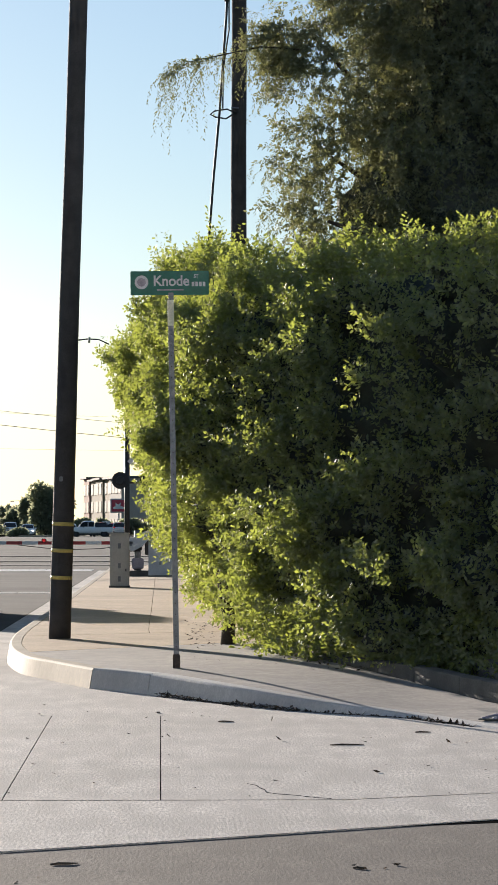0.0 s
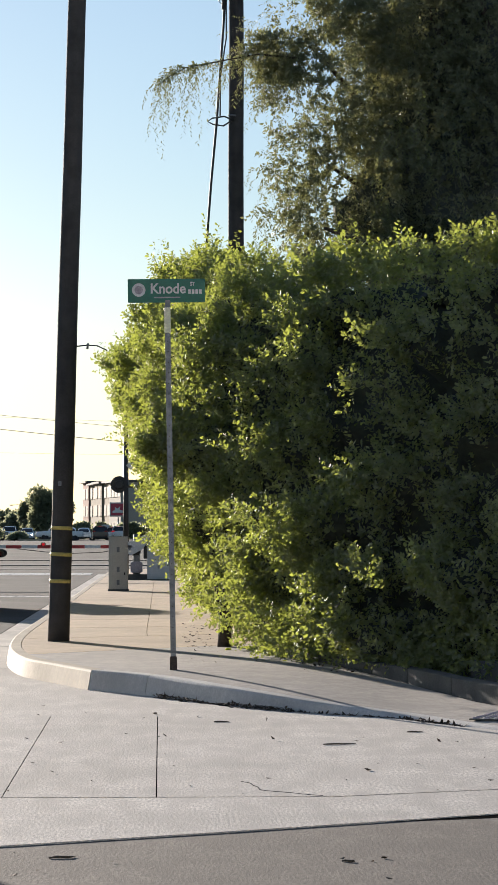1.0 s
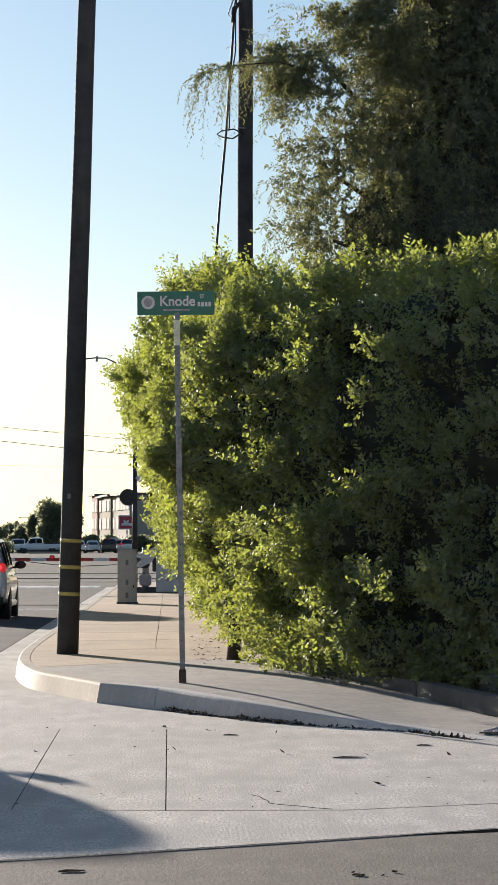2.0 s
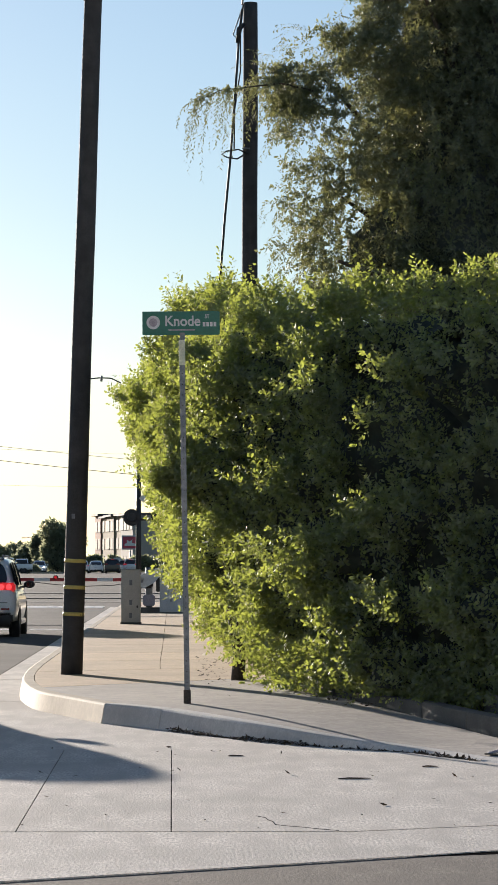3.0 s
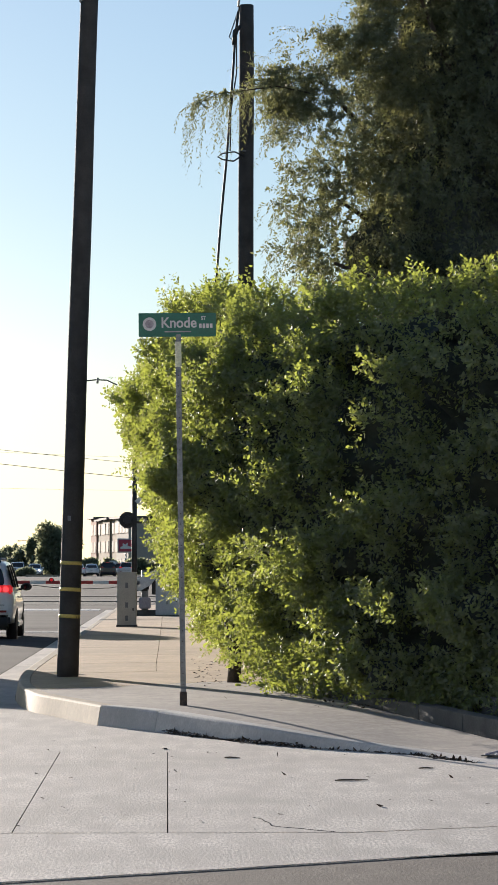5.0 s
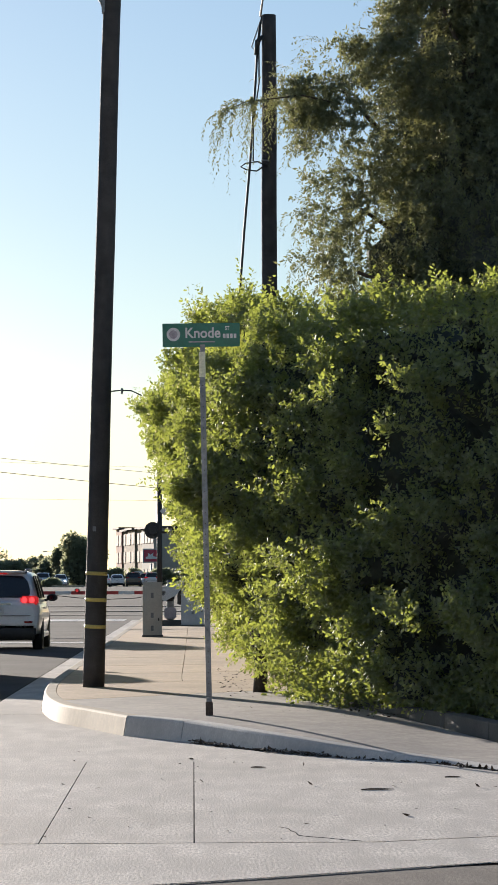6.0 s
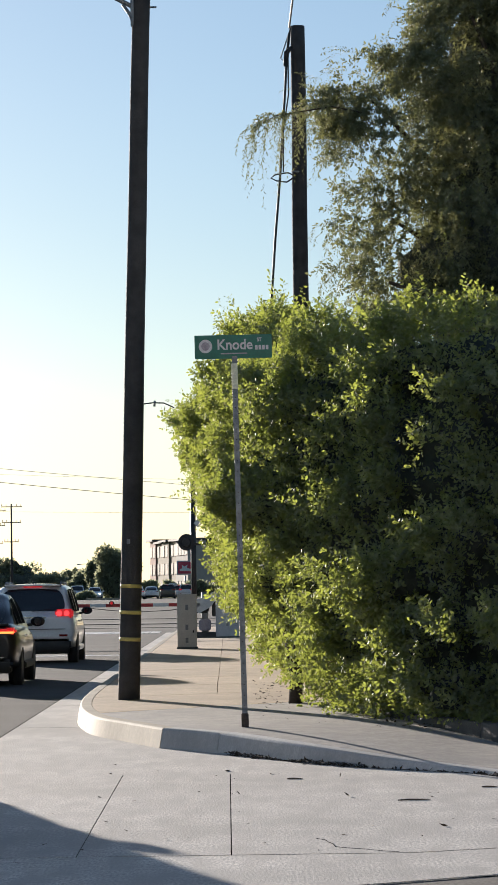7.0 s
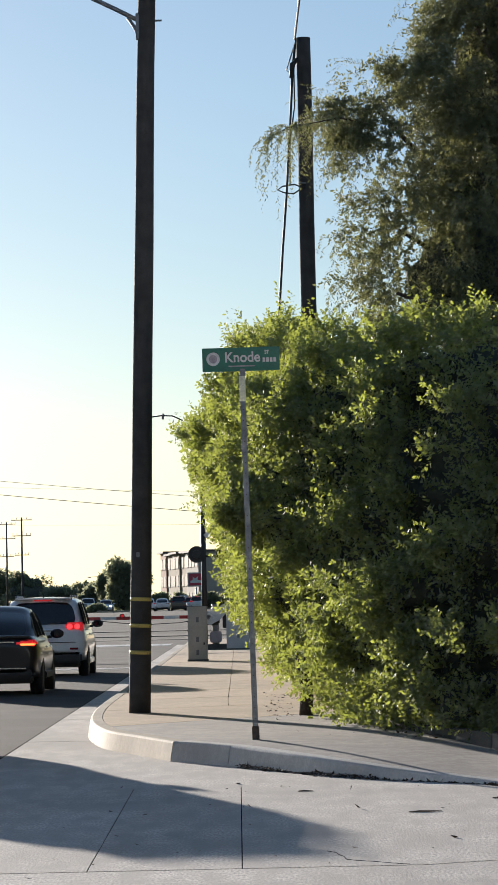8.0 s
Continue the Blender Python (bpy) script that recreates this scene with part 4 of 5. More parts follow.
def build_gate():
    """Railway crossing gate: mechanism, arm lowered across the road, and the light mast."""
    gate = thing("crossing_gate", (-0.66, 81.4, 0.2), "lowered red and white railway crossing gate", "crossing gate")
    part("foot", box(-0.5, 0.5, -0.4, 0.4, -0.05, 0.16, 0.05), WALL, gate)
    part("mast", tube([(0.0, 0, 0.1), (0, 0, 1.3)], 0.1, 14), STEEL, gate)
    part("mechanism", box(-0.17, 0.17, -0.25, 0.25, 0.2, 0.52, 0.03), PALE_GREY, gate)
    part("drive_box", box(-0.3, 0.12, -0.2, 0.24, 0.7, 1.1, 0.05), BLACK_METAL, gate)
    part("guard", box(0.2, 0.32, -0.1, 0.1, 0.6, 1.15, 0.02), BLACK_METAL, gate)
    weight = part("counterweight", extrude([(-0.35, 0.78), (-0.15, 0.7), (0.15, 0.86), (0.35, 1.1), (0.42, 1.3), (0.2, 1.28), (-0.1, 1.12), (-0.4, 1.05)], -0.36, -0.30, "y"), WHITE, gate)
    part("bolt", tube([(-0.2, -0.37, 0.9), (-0.2, -0.4, 0.9)], 0.04, 8), STEEL, weight)
    x, k = -0.13, 0
    while x > -9.6:
        part("arm_stripe", box(x - 0.446, x, -0.36, -0.3, 0.90, 0.995, 0.008), RED_STRIPE if k % 2 else WHITE, gate)
        x -= 0.45
        k += 1
    for lx, lit in ((-2.66, True), (-5.2, False)):
        lamp = part("gate_lamp", box(lx - 0.07, lx + 0.07, -0.40, -0.28, 0.96, 1.07, 0.02), BLACK_METAL, gate)
        part("lens", tube([(lx, -0.40, 1.015), (lx, -0.415, 1.015)], 0.045, 14), LAMP_RED if lit else LENS_RED, lamp)
    part("arm_cable", tube([(-0.45, -0.33, 0.88), (-1.0, -0.33, 0.79), (-1.8, -0.33, 0.76), (-2.6, -0.33, 0.80), (-3.4, -0.33, 0.89)], 0.01, 6), CABLE, gate)
    signal = thing("crossing_signal", (-1.0, 84.2, 0.2), "black railway crossing signal with round light hoods on a mast", "crossing signal")
    part("mast", tube([(0, 0, 0), (0, 0, 4.6)], [0.085, 0.075], 12), BLACK_METAL, signal)
    part("cross_arm", tube([(-0.36, -0.05, 2.72), (0.75, -0.05, 2.72)], 0.035, 8), BLACK_METAL, signal)
    for x in (-0.2, 0.62):
        disc = part("light_target", tube([(x, -0.1, 2.78), (x, -0.115, 2.78)], 0.25, 28), BLACK_METAL, signal)
        part("hood", tube([(x, -0.115, 2.78), (x, -0.32, 2.78)], [0.13, 0.12], 16), BLACK_METAL, disc)
    for turn in (45, -45):
        board = part("crossbuck_board", box(-0.6, 0.6, -0.12, -0.1, -0.1, 0.1, 0.01), WHITE, signal)
        board.matrix_basis = pose(0.5, -0.01 * (turn > 0), 3.7, 0, turn, 0)


def build_wires():
    """Wires slung between two poles that stand off the road, one far out to the side, one behind the hedge."""
    for x, h in ((-44.0, 13.6), (9.5, 8.4)):
        p = thing("wire_pole", (x, 160, rise(160)), "timber pole carrying overhead wires across the road", "utility pole", "poles beside the railway")
        part("shaft", tube([(0, 0, -0.2), (0, 0, h)], [0.16, 0.12], 10), TIMBER, p)
    for z0, z1, r, y in ((12.6, 6.6, 0.013, 160), (12.0, 5.7, 0.018, 160), (10.4, 7.6, 0.006, 160), (7.6, 6.0, 0.006, 160)):
        pts = [(-44 + 53.5 * t, y, z0 + (z1 - z0) * t - 1.3 * (1 - (2 * t - 1) ** 2) * 0.35) for t in (j / 30 for j in range(31))]
        w = part("overhead_wire", tube(pts, r, 5), CABLE)
        tagged(w, "thin sagging overhead wire against the sky", "overhead wire", "overhead wires")


# ---- vehicles: local y ahead, origin on the road under the middle ----
def loft(stations):
    """Skin over cross-sections (y, z low, z high, half width low, middle, high), rounded between them."""
    rows = along(stations, 0.12)
    bm = bmesh.new()
    rings = []
    for y, z0, z1, a, b, c in rows:
        h = z1 - z0
        half = [(a * 0.9, z0), (a, z0 + 0.03 * h), (b * 0.97, z0 + 0.16 * h), (b * 0.992, z0 + 0.32 * h), (b, z0 + 0.5 * h), (b * 0.995, z0 + 0.66 * h),
                (b * 0.975, z0 + 0.80 * h), (c * 1.0, z1 - 0.07 * h), (c * 0.96, z1 - 0.02 * h), (c * 0.88, z1), (c * 0.5, z1 + 0.012), (0, z1 + 0.016)]
        loop = half + [(-x, z) for x, z in half[-2::-1]]
        rings.append([bm.verts.new((x, y, z)) for x, z in loop])
    n = len(rings[0])
    for r, q in zip(rings, rings[1:]):
        for k in range(n):
            f = bm.faces.new((r[k], r[(k + 1) % n], q[(k + 1) % n], q[k]))
            f.smooth = True
    bm.faces.new(rings[0][::-1])
    bm.faces.new(rings[-1])
    return bm


def cabin_shape(c):
    """The glasshouse as a surface: top(a, b) over the long profile, side(y, k) from belt to roof edge."""
    z0, z1, yr0, yf0, yr1, yf1 = c["z0"], c["z1"], c["yr0"], c["yf0"], c["yr1"], c["yf1"]
    prof = along([(yr0, z0), (yr0 + 0.45 * (yr1 - yr0), z0 + 0.5 * (z1 - z0)), (yr1 - 0.04, z1 - 0.09), (yr1 + 0.16, z1 - 0.015), (0.5 * (yr1 + yf1), z1 + 0.012),
                  (yf1 - 0.05, z1 - 0.01), (yf1 + 0.2, z1 - 0.11), (yf0 - 0.45 * (yf0 - yf1), z0 + 0.48 * (z1 - z0)), (yf0, z0)], 0.07)
    run = np.r_[0, np.cumsum(np.linalg.norm(np.diff(prof, axis=0), axis=1))]
    run /= run[-1]

    def wide(z):
        t = min(max((z - z0) / (z1 - z0), 0), 1)
        return c["w0"] + (c["w1"] - c["w0"]) * (0.72 * t + 0.28 * t * t)

    def point(a):
        return float(np.interp(a, run, prof[:, 0])), float(np.interp(a, run, prof[:, 1]))

    def top(a, b):
        y, z = point(a)
        lift = min(1.0, (z - z0) / 0.15)
        return Vector((b * wide(z), y + (0.10 * (b * b) if a < 0.5 else -0.12 * (b * b)) * lift, z + 0.03 * (1 - b * b) * lift - 0.035 * abs(b) ** 8 * lift))

    def roof_at(y):
        return float(np.interp(y, prof[:, 0], prof[:, 1]))

    def side(y, k, sx):
        z = z0 + (roof_at(y) - 0.03 - z0) * k
        return Vector((sx * (wide(z) + 0.004), y, z))

    return prof, top, side, roof_at


def grid(fn, us, vs, push=0.0, flip=False):
    """A thin sheet over fn(u, v), pushed out along its normal, with a little thickness."""
    bm = bmesh.new()
    n = len(vs)
    vv = [bm.verts.new(fn(u, v)) for u in us for v in vs]
    for i in range(len(us) - 1):
        for j in range(n - 1):
            k = i * n + j
            f = bm.faces.new((vv[k], vv[k + n], vv[k + n + 1], vv[k + 1]) if not flip else (vv[k], vv[k + 1], vv[k + n + 1], vv[k + n]))
            f.smooth = True
    bm.normal_update()
    if push:
        for v, d in [(v, v.normal.copy()) for v in bm.verts]:
            v.co += d * push
    return bm


def wheel(at, r, w, parent, outward):
    tyre = bmesh.new()
    prof = [(r * 0.62, -w / 2), (r * 0.94, -w / 2), (r, -w * 0.36), (r, w * 0.36), (r * 0.94, w / 2), (r * 0.62, w / 2)]
    n = 28
    rings = [[tyre.verts.new((z, rad * math.cos(t), rad * math.sin(t))) for rad, z in prof] for t in (2 * math.pi * k / n for k in range(n))]
    for k in range(n):
        a, b = rings[k], rings[(k + 1) % n]
        for j in range(len(prof)):
            f = tyre.faces.new((a[j], a[(j + 1) % len(prof)], b[(j + 1) % len(prof)], b[j]))
            f.smooth = True
    hub = part("wheel", tyre, RUBBER, parent)
    hub.matrix_basis = pose(*at)
    rim = bmesh.new()
    s = outward * w * 0.32
    for k in range(5):
        tmp = box(-0.012, 0.012, -0.045, 0.045, 0.02, r * 0.6, 0.004)
        bmesh.ops.transform(tmp, matrix=pose(s, 0, 0, 72 * k), verts=tmp.verts)
        join(rim, tmp)
    tube([(s - 0.03 * outward, 0, 0), (s + 0.012 * outward, 0, 0)], r * 0.16, 12, rim)
    tube([(s - 0.05 * outward, 0, 0), (s - 0.04 * outward, 0, 0)], r * 0.62, 24, rim)
    part("rim", rim, ALLOY, hub)
    return hub


KINDS = {
    "suv": dict(L=4.66, H=1.70, wheel=0.36, base=2.70, stations=[(-2.33, 0.42, 0.96, 0.74, 0.80, 0.74), (-2.27, 0.36, 1.06, 0.82, 0.90, 0.84), (-1.9, 0.34, 1.08, 0.90, 0.94, 0.88), (-1.2, 0.30, 1.07, 0.91, 0.945, 0.88),
                (1.1, 0.30, 1.04, 0.91, 0.945, 0.88), (1.7, 0.27, 0.98, 0.83, 0.92, 0.82), (2.15, 0.3, 0.88, 0.76, 0.85, 0.72), (2.33, 0.38, 0.75, 0.6, 0.68, 0.55)],
                cabin=dict(z0=1.04, z1=1.69, yr0=-2.26, yf0=1.25, yr1=-2.0, yf1=0.3, w0=0.885, w1=0.70), sides=((0.03, 0.27), (0.30, 0.52), (0.55, 0.80))),
    "sedan": dict(L=4.85, H=1.47, wheel=0.335, base=2.80, stations=[(-2.42, 0.40, 0.82, 0.70, 0.76, 0.68), (-2.36, 0.32, 0.99, 0.80, 0.87, 0.80), (-1.9, 0.30, 1.02, 0.88, 0.92, 0.84), (-1.2, 0.27, 0.99, 0.89, 0.925, 0.86),
                  (1.0, 0.27, 0.95, 0.89, 0.925, 0.84), (1.7, 0.23, 0.87, 0.82, 0.9, 0.78), (2.2, 0.27, 0.76, 0.74, 0.82, 0.66), (2.42, 0.33, 0.64, 0.56, 0.66, 0.5)],
                  cabin=dict(z0=0.94, z1=1.50, yr0=-2.0, yf0=1.15, yr1=-1.0, yf1=0.15, w0=0.84, w1=0.63), sides=((0.16, 0.32), (0.34, 0.56), (0.58, 0.80))),
    "pickup": dict(L=5.4, H=1.80, wheel=0.37, base=3.3, stations=[(-2.7, 0.5, 1.05, 0.8, 0.86, 0.84), (-2.6, 0.42, 1.12, 0.84, 0.93, 0.9), (-0.5, 0.38, 1.12, 0.86, 0.94, 0.9), (1.1, 0.38, 1.1, 0.86, 0.94, 0.88),
                   (2.0, 0.4, 1.05, 0.84, 0.92, 0.82), (2.55, 0.42, 0.98, 0.78, 0.86, 0.74), (2.7, 0.5, 0.85, 0.7, 0.76, 0.66)],
                   cabin=dict(z0=1.08, z1=1.79, yr0=-0.65, yf0=1.35, yr1=-0.5, yf1=0.65, w0=0.86, w1=0.70), sides=((0.06, 0.38), (0.42, 0.84))),
}


def build_car(name, label, kind, paint, tail="lit", detail=True):
    k = KINDS[kind]
    car = thing(name, (0, 0, 0), label, "car")
    part("body", loft(k["stations"]), paint, car)
    c = k["cabin"]
    prof, top, side, roof_at = cabin_shape(c)
    bm = bmesh.new()
    rings = []
    for a in np.linspace(0, 1, 46):
        row = [top(a, b) for b in np.linspace(-1, 1, 15)]
        y, z = row[0].y, row[0].z
        ring = []
        for sx, p in ((-1, row[0]), (1, row[-1])):
            leg = [Vector((sx * (c["w0"] + (abs(p.x) - c["w0"]) * t), p.y, c["z0"] - 0.05 + (p.z - c["z0"] + 0.05) * t)) for t in (0, 0.25, 0.5, 0.75)]
            ring.append(leg)
        rings.append([bm.verts.new(p) for p in ring[0] + row + ring[1][::-1]])
    for r, q in zip(rings, rings[1:]):
        for i in range(len(r) - 1):
            f = bm.faces.new((r[i], q[i], q[i + 1], r[i + 1]))
            f.smooth = True
    cabin = part("cabin", bm, paint, car)
    zr = np.linspace(0, 1, 200)
    tall = [top(a, 0).z for a in zr]
    rise_a = lambda t: float(next(a for a, z in zip(zr, tall) if z >= c["z0"] + t * (c["z1"] - c["z0"])))
    fall_a = lambda t: float(next(a for a, z in zip(zr[::-1], tall[::-1]) if z >= c["z0"] + t * (c["z1"] - c["z0"])))
    lo_a, hi_a = rise_a(0.12), rise_a(0.86)
    rounded = lambda a, b: top(a, b * (1 - 0.16 * abs(2 * (a - lo_a) / (hi_a - lo_a) - 1) ** 4))
    part("rear_window", grid(rounded, np.linspace(lo_a, hi_a, 14), np.linspace(-0.84, 0.84, 15), 0.006, True), GLASS_DARK, cabin)
    part("windscreen", grid(top, np.linspace(fall_a(0.90), fall_a(0.1), 8), np.linspace(-0.88, 0.88, 11), 0.006, True), GLASS_DARK, cabin)
    y0, y1 = c["yr0"], c["yf0"]
    for lo, hi in k["sides"]:
        ys = np.linspace(y0 + lo * (y1 - y0), y0 + hi * (y1 - y0), 8)
        ys = [y for y in ys if roof_at(y) > c["z0"] + 0.16]
        for sx in (-1, 1):
            part("side_window", grid(lambda y, t: side(y, t, sx), ys, np.linspace(0.12, 0.9, 6), 0.004, sx < 0), SIDE_GLASS, cabin)
    r, half = k["wheel"], k["base"] / 2
    shift = {"suv": 0.0, "sedan": 0.05, "pickup": -0.05}[kind]
    for sx in (-1, 1):
        for sy in (-1, 1):
            y = sy * half + shift
            arch = bmesh.new()
            tube([(sx * 0.78, y, r), (sx * (0.940 if kind == "suv" else 0.92), y, r)], r * 1.12, 28, arch)
            part("wheel_arch", arch, TRIM_DARK, car)
            wheel((sx * (0.832 if kind == "suv" else 0.812), y, r), r, 0.225, car, sx)
    st = k["stations"]
    rear, zt = st[0][0], st[1][2]
    zl = {"suv": 0.98, "sedan": 0.84, "pickup": 0.85}[kind]
    for sx in (-1, 1):
        x0, x1 = sorted((sx * 0.50, sx * 0.885))
        light = part("tail_light", box(x0, x1, rear + 0.0, rear + 0.33, zl, zl + (0.19 if kind == "suv" else 0.11), 0.035), LAMP_RED if tail == "lit" else LENS_RED, car)
        if detail:
            if kind == "suv":
                for bx in (0.59, 0.75):
                    part("bulb", tube([(sx * bx, rear + 0.01, zl + 0.1), (sx * bx, rear - 0.012, zl + 0.1)], 0.062, 16), LAMP_HOT, light)
            elif kind == "sedan":
                a, b = sorted((sx * 0.60, sx * 0.86))
                part("bulb", box(a, b, rear - 0.012, rear + 0.1, zl + 0.015, zl + 0.06, 0.012), LAMP_AMBER, light)
                part("bulb", box(a, b - 0.04, rear - 0.01, rear + 0.1, zl + 0.075, zl + 0.095, 0.006), LAMP_RED, light)
        part("headlight", box(*sorted((sx * 0.48, sx * 0.8)), -rear - 0.3, -rear - 0.1, 0.62, 0.78, 0.04), CHROME if tail != "front" else LAMP_WHITE, car)
        shell = bmesh.new()
        bmesh.ops.create_uvsphere(shell, u_segments=16, v_segments=10, radius=1)
        for v in shell.verts:
            v.co = Vector((sx * 1.04 + v.co.x * 0.125, 0.66 + v.co.y * (0.09 if v.co.y > 0 else 0.03), c["z0"] + 0.08 + v.co.z * 0.085))
        for f in shell.faces:
            f.smooth = True
        m = part("mirror", shell, paint if kind == "sedan" else TRIM_DARK, car)
        part("mirror_glass", tube([(sx * 1.04, 0.636, c["z0"] + 0.08), (sx * 1.04, 0.629, c["z0"] + 0.08)], 0.062, 18), GLASS_DARK, m)
        part("mirror_arm", box(*sorted((sx * 0.86, sx * 0.95)), 0.63, 0.69, c["z0"] + 0.0, c["z0"] + 0.05, 0.01), TRIM_DARK, m)
        if detail:
            for y in ((-1.0, 0.2) if kind == "suv" else (-0.85, 0.25)):
                part("door_handle", box(*sorted((sx * 0.93, sx * 0.965)), y - 0.1, y + 0.08, c["z0"] - 0.15, c["z0"] - 0.11, 0.012), paint if kind == "suv" else CHROME, car)
            part("sill", box(*sorted((sx * 0.86, sx * 0.952)), -half + 0.45, half - 0.45, 0.26, 0.38, 0.02), TRIM_DARK if kind == "sedan" else paint, car)
    part("rear_bumper", box(-0.84, 0.84, rear - 0.05, rear + 0.25, 0.30, 0.53 if kind == "suv" else 0.44, 0.05), TRIM_DARK, car)
    if kind == "suv":
        part("bumper_skin", box(-0.87, 0.87, rear - 0.06, rear + 0.3, 0.50, 0.74, 0.07), paint, car)
        part("hatch_seam", box(-0.72, 0.72, rear - 0.066, rear - 0.02, 0.735, 0.75, 0.003), TRIM_DARK, car)
        part("high_brake_light", box(-0.2, 0.2, c["yr1"] - 0.03, c["yr1"] + 0.06, c["z1"] - 0.045, c["z1"] + 0.0, 0.01), LAMP_RED, car)
        part("spoiler", box(-0.6, 0.6, c["yr1"] - 0.13, c["yr1"] + 0.2, c["z1"] - 0.02, c["z1"] + 0.02, 0.012), paint, car)
        for sx in (-1, 1):
            part("roof_rail", tube([(sx * 0.6, c["yr1"] + 0.1, c["z1"] - 0.02), (sx * 0.6, c["yr1"] + 0.25, c["z1"] + 0.055), (sx * 0.6, c["yf1"] - 0.2, c["z1"] + 0.055), (sx * 0.6, c["yf1"], c["z1"] - 0.02)], 0.022, 8), STEEL, car)
            part("reflector", box(*sorted((sx * 0.58, sx * 0.78)), rear - 0.068, rear - 0.04, 0.57, 0.64, 0.012), LENS_RED, car)
        if detail:
            part("wiper", tube([(0.0, rear + 0.05, 1.13), (0.42, rear + 0.06, 1.17)], 0.01, 5), TRIM_DARK, car)
            plate = part("plate", box(-0.16, 0.16, rear - 0.075, rear - 0.06, 0.8, 0.95, 0.004), WHITE, car)
            part("bar", box(-0.12, 0.12, rear - 0.079, rear - 0.075, 0.85, 0.9), GREY_METAL, plate)
            part("handle_trim", box(-0.3, 0.3, rear - 0.02, rear + 0.06, 0.98, 1.01, 0.008), CHROME, car)
            part("antenna", tube([(0.0, c["yr1"] + 0.2, c["z1"]), (0.0, c["yr1"] + 0.05, c["z1"] + 0.12)], [0.014, 0.006], 6), TRIM_DARK, car)
    elif kind == "sedan":
        part("lip_spoiler", box(-0.78, 0.78, rear + 0.0, rear + 0.14, zt - 0.005, zt + 0.03, 0.014), paint, car)
        part("chrome_strip", box(-0.5, 0.5, rear - 0.015, rear + 0.1, 0.905, 0.925, 0.006), CHROME, car)
        part("lower_strip", box(-0.7, 0.7, rear - 0.056, rear, 0.46, 0.475, 0.004), CHROME, car)
        plate = part("plate", box(-0.16, 0.16, rear - 0.02, rear, 0.66, 0.8, 0.004), WHITE, car)
        part("bar", box(-0.12, 0.12, rear - 0.024, rear - 0.02, 0.71, 0.75), GREY_METAL, plate)
    else:
        part("bed_rim", box(-0.92, 0.92, -2.66, -0.7, 1.09, 1.15, 0.02), TRIM_DARK, car)
    part("underbody", box(-0.78, 0.78, rear + 0.35, -rear - 0.35, 0.2, 0.42, 0.03), TRIM_DARK, car)
    return car


# ---- far side of the crossing ----
def build_apartments():
    y = 500
    house = thing("apartment_building", (-13.3, y, rise(y)), "three-storey apartment building in terracotta, sand and cream render", "apartment building", rz=-80.5)
    blocks = ((0.0, 7.0, 9.7, TERRACOTTA, -0.25), (7.0, 15.0, 9.2, SAND, 0.0), (15.0, 23.0, 9.3, SAND, -0.3), (23.0, 31.0, 9.3, SAND, 0.0), (31.0, 44.0, 9.2, CREAM, -0.3))
    for x0, x1, h, m, dy in blocks:
        part("wall", box(x0, x1, dy, 12, -0.5, h), m, house)
        part("roof", box(x0 - 0.8, x1 + 0.4, dy - 0.6, 12.3, h, h + 0.35, 0.03), ROOF, house)
        n = max(1, int((x1 - x0) / 3.2))
        for fl in range(3):
            for k in range(n):
                xc = x0 + (k + 0.5) * (x1 - x0) / n
                win = part("window", box(xc - 1.15, xc + 1.15, dy - 0.06, dy + 0.1, 0.9 + fl * 3.0, 2.7 + fl * 3.0), WIN, house)
                part("sill", box(xc - 1.25, xc + 1.25, dy - 0.12, dy, 0.82 + fl * 3.0, 0.9 + fl * 3.0), CREAM, win)
    for fl in range(3):
        for k in range(3):
            win = part("window", box(-0.06, 0.1, 1.5 + k * 3.4, 2.7 + k * 3.4, 0.9 + fl * 3.0, 2.7 + fl * 3.0), WIN, house)
            part("sill", box(-0.14, 0.0, 1.4 + k * 3.4, 2.8 + k * 3.4, 0.82 + fl * 3.0, 0.9 + fl * 3.0), CREAM, win)
    board = thing("shop_sign", (-6.5, 440, rise(440)), "square red sign with a pale emblem on a post", "sign")
    part("post", tube([(0, 0, 0), (0, 0, 3.4)], 0.12, 8), STEEL, board)
    part("panel", box(-1.3, 1.3, -0.2, 0.2, 3.5, 5.7, 0.06), GREY_METAL, board)
    part("face", box(-1.12, 1.12, -0.25, -0.2, 3.68, 5.52, 0.02), SIGN_RED, board)
    part("emblem", extrude([(-0.85, 4.1), (0.9, 4.1), (0.9, 4.4), (0.25, 4.55), (0.35, 5.1), (-0.1, 4.75), (-0.5, 5.05), (-0.5, 4.5), (-0.85, 4.4)], -0.29, -0.25, "y"), WHITE, board)
    small = thing("roadside_sign", (-7.7, 400, rise(400)), "small pale roadside board on a post", "sign")
    part("post", tube([(0, 0, 0), (0, 0, 1.4)], 0.05, 6), STEEL, small)
    part("panel", box(-0.55, 0.55, -0.04, 0.04, 1.2, 2.1, 0.02), WHITE, small)


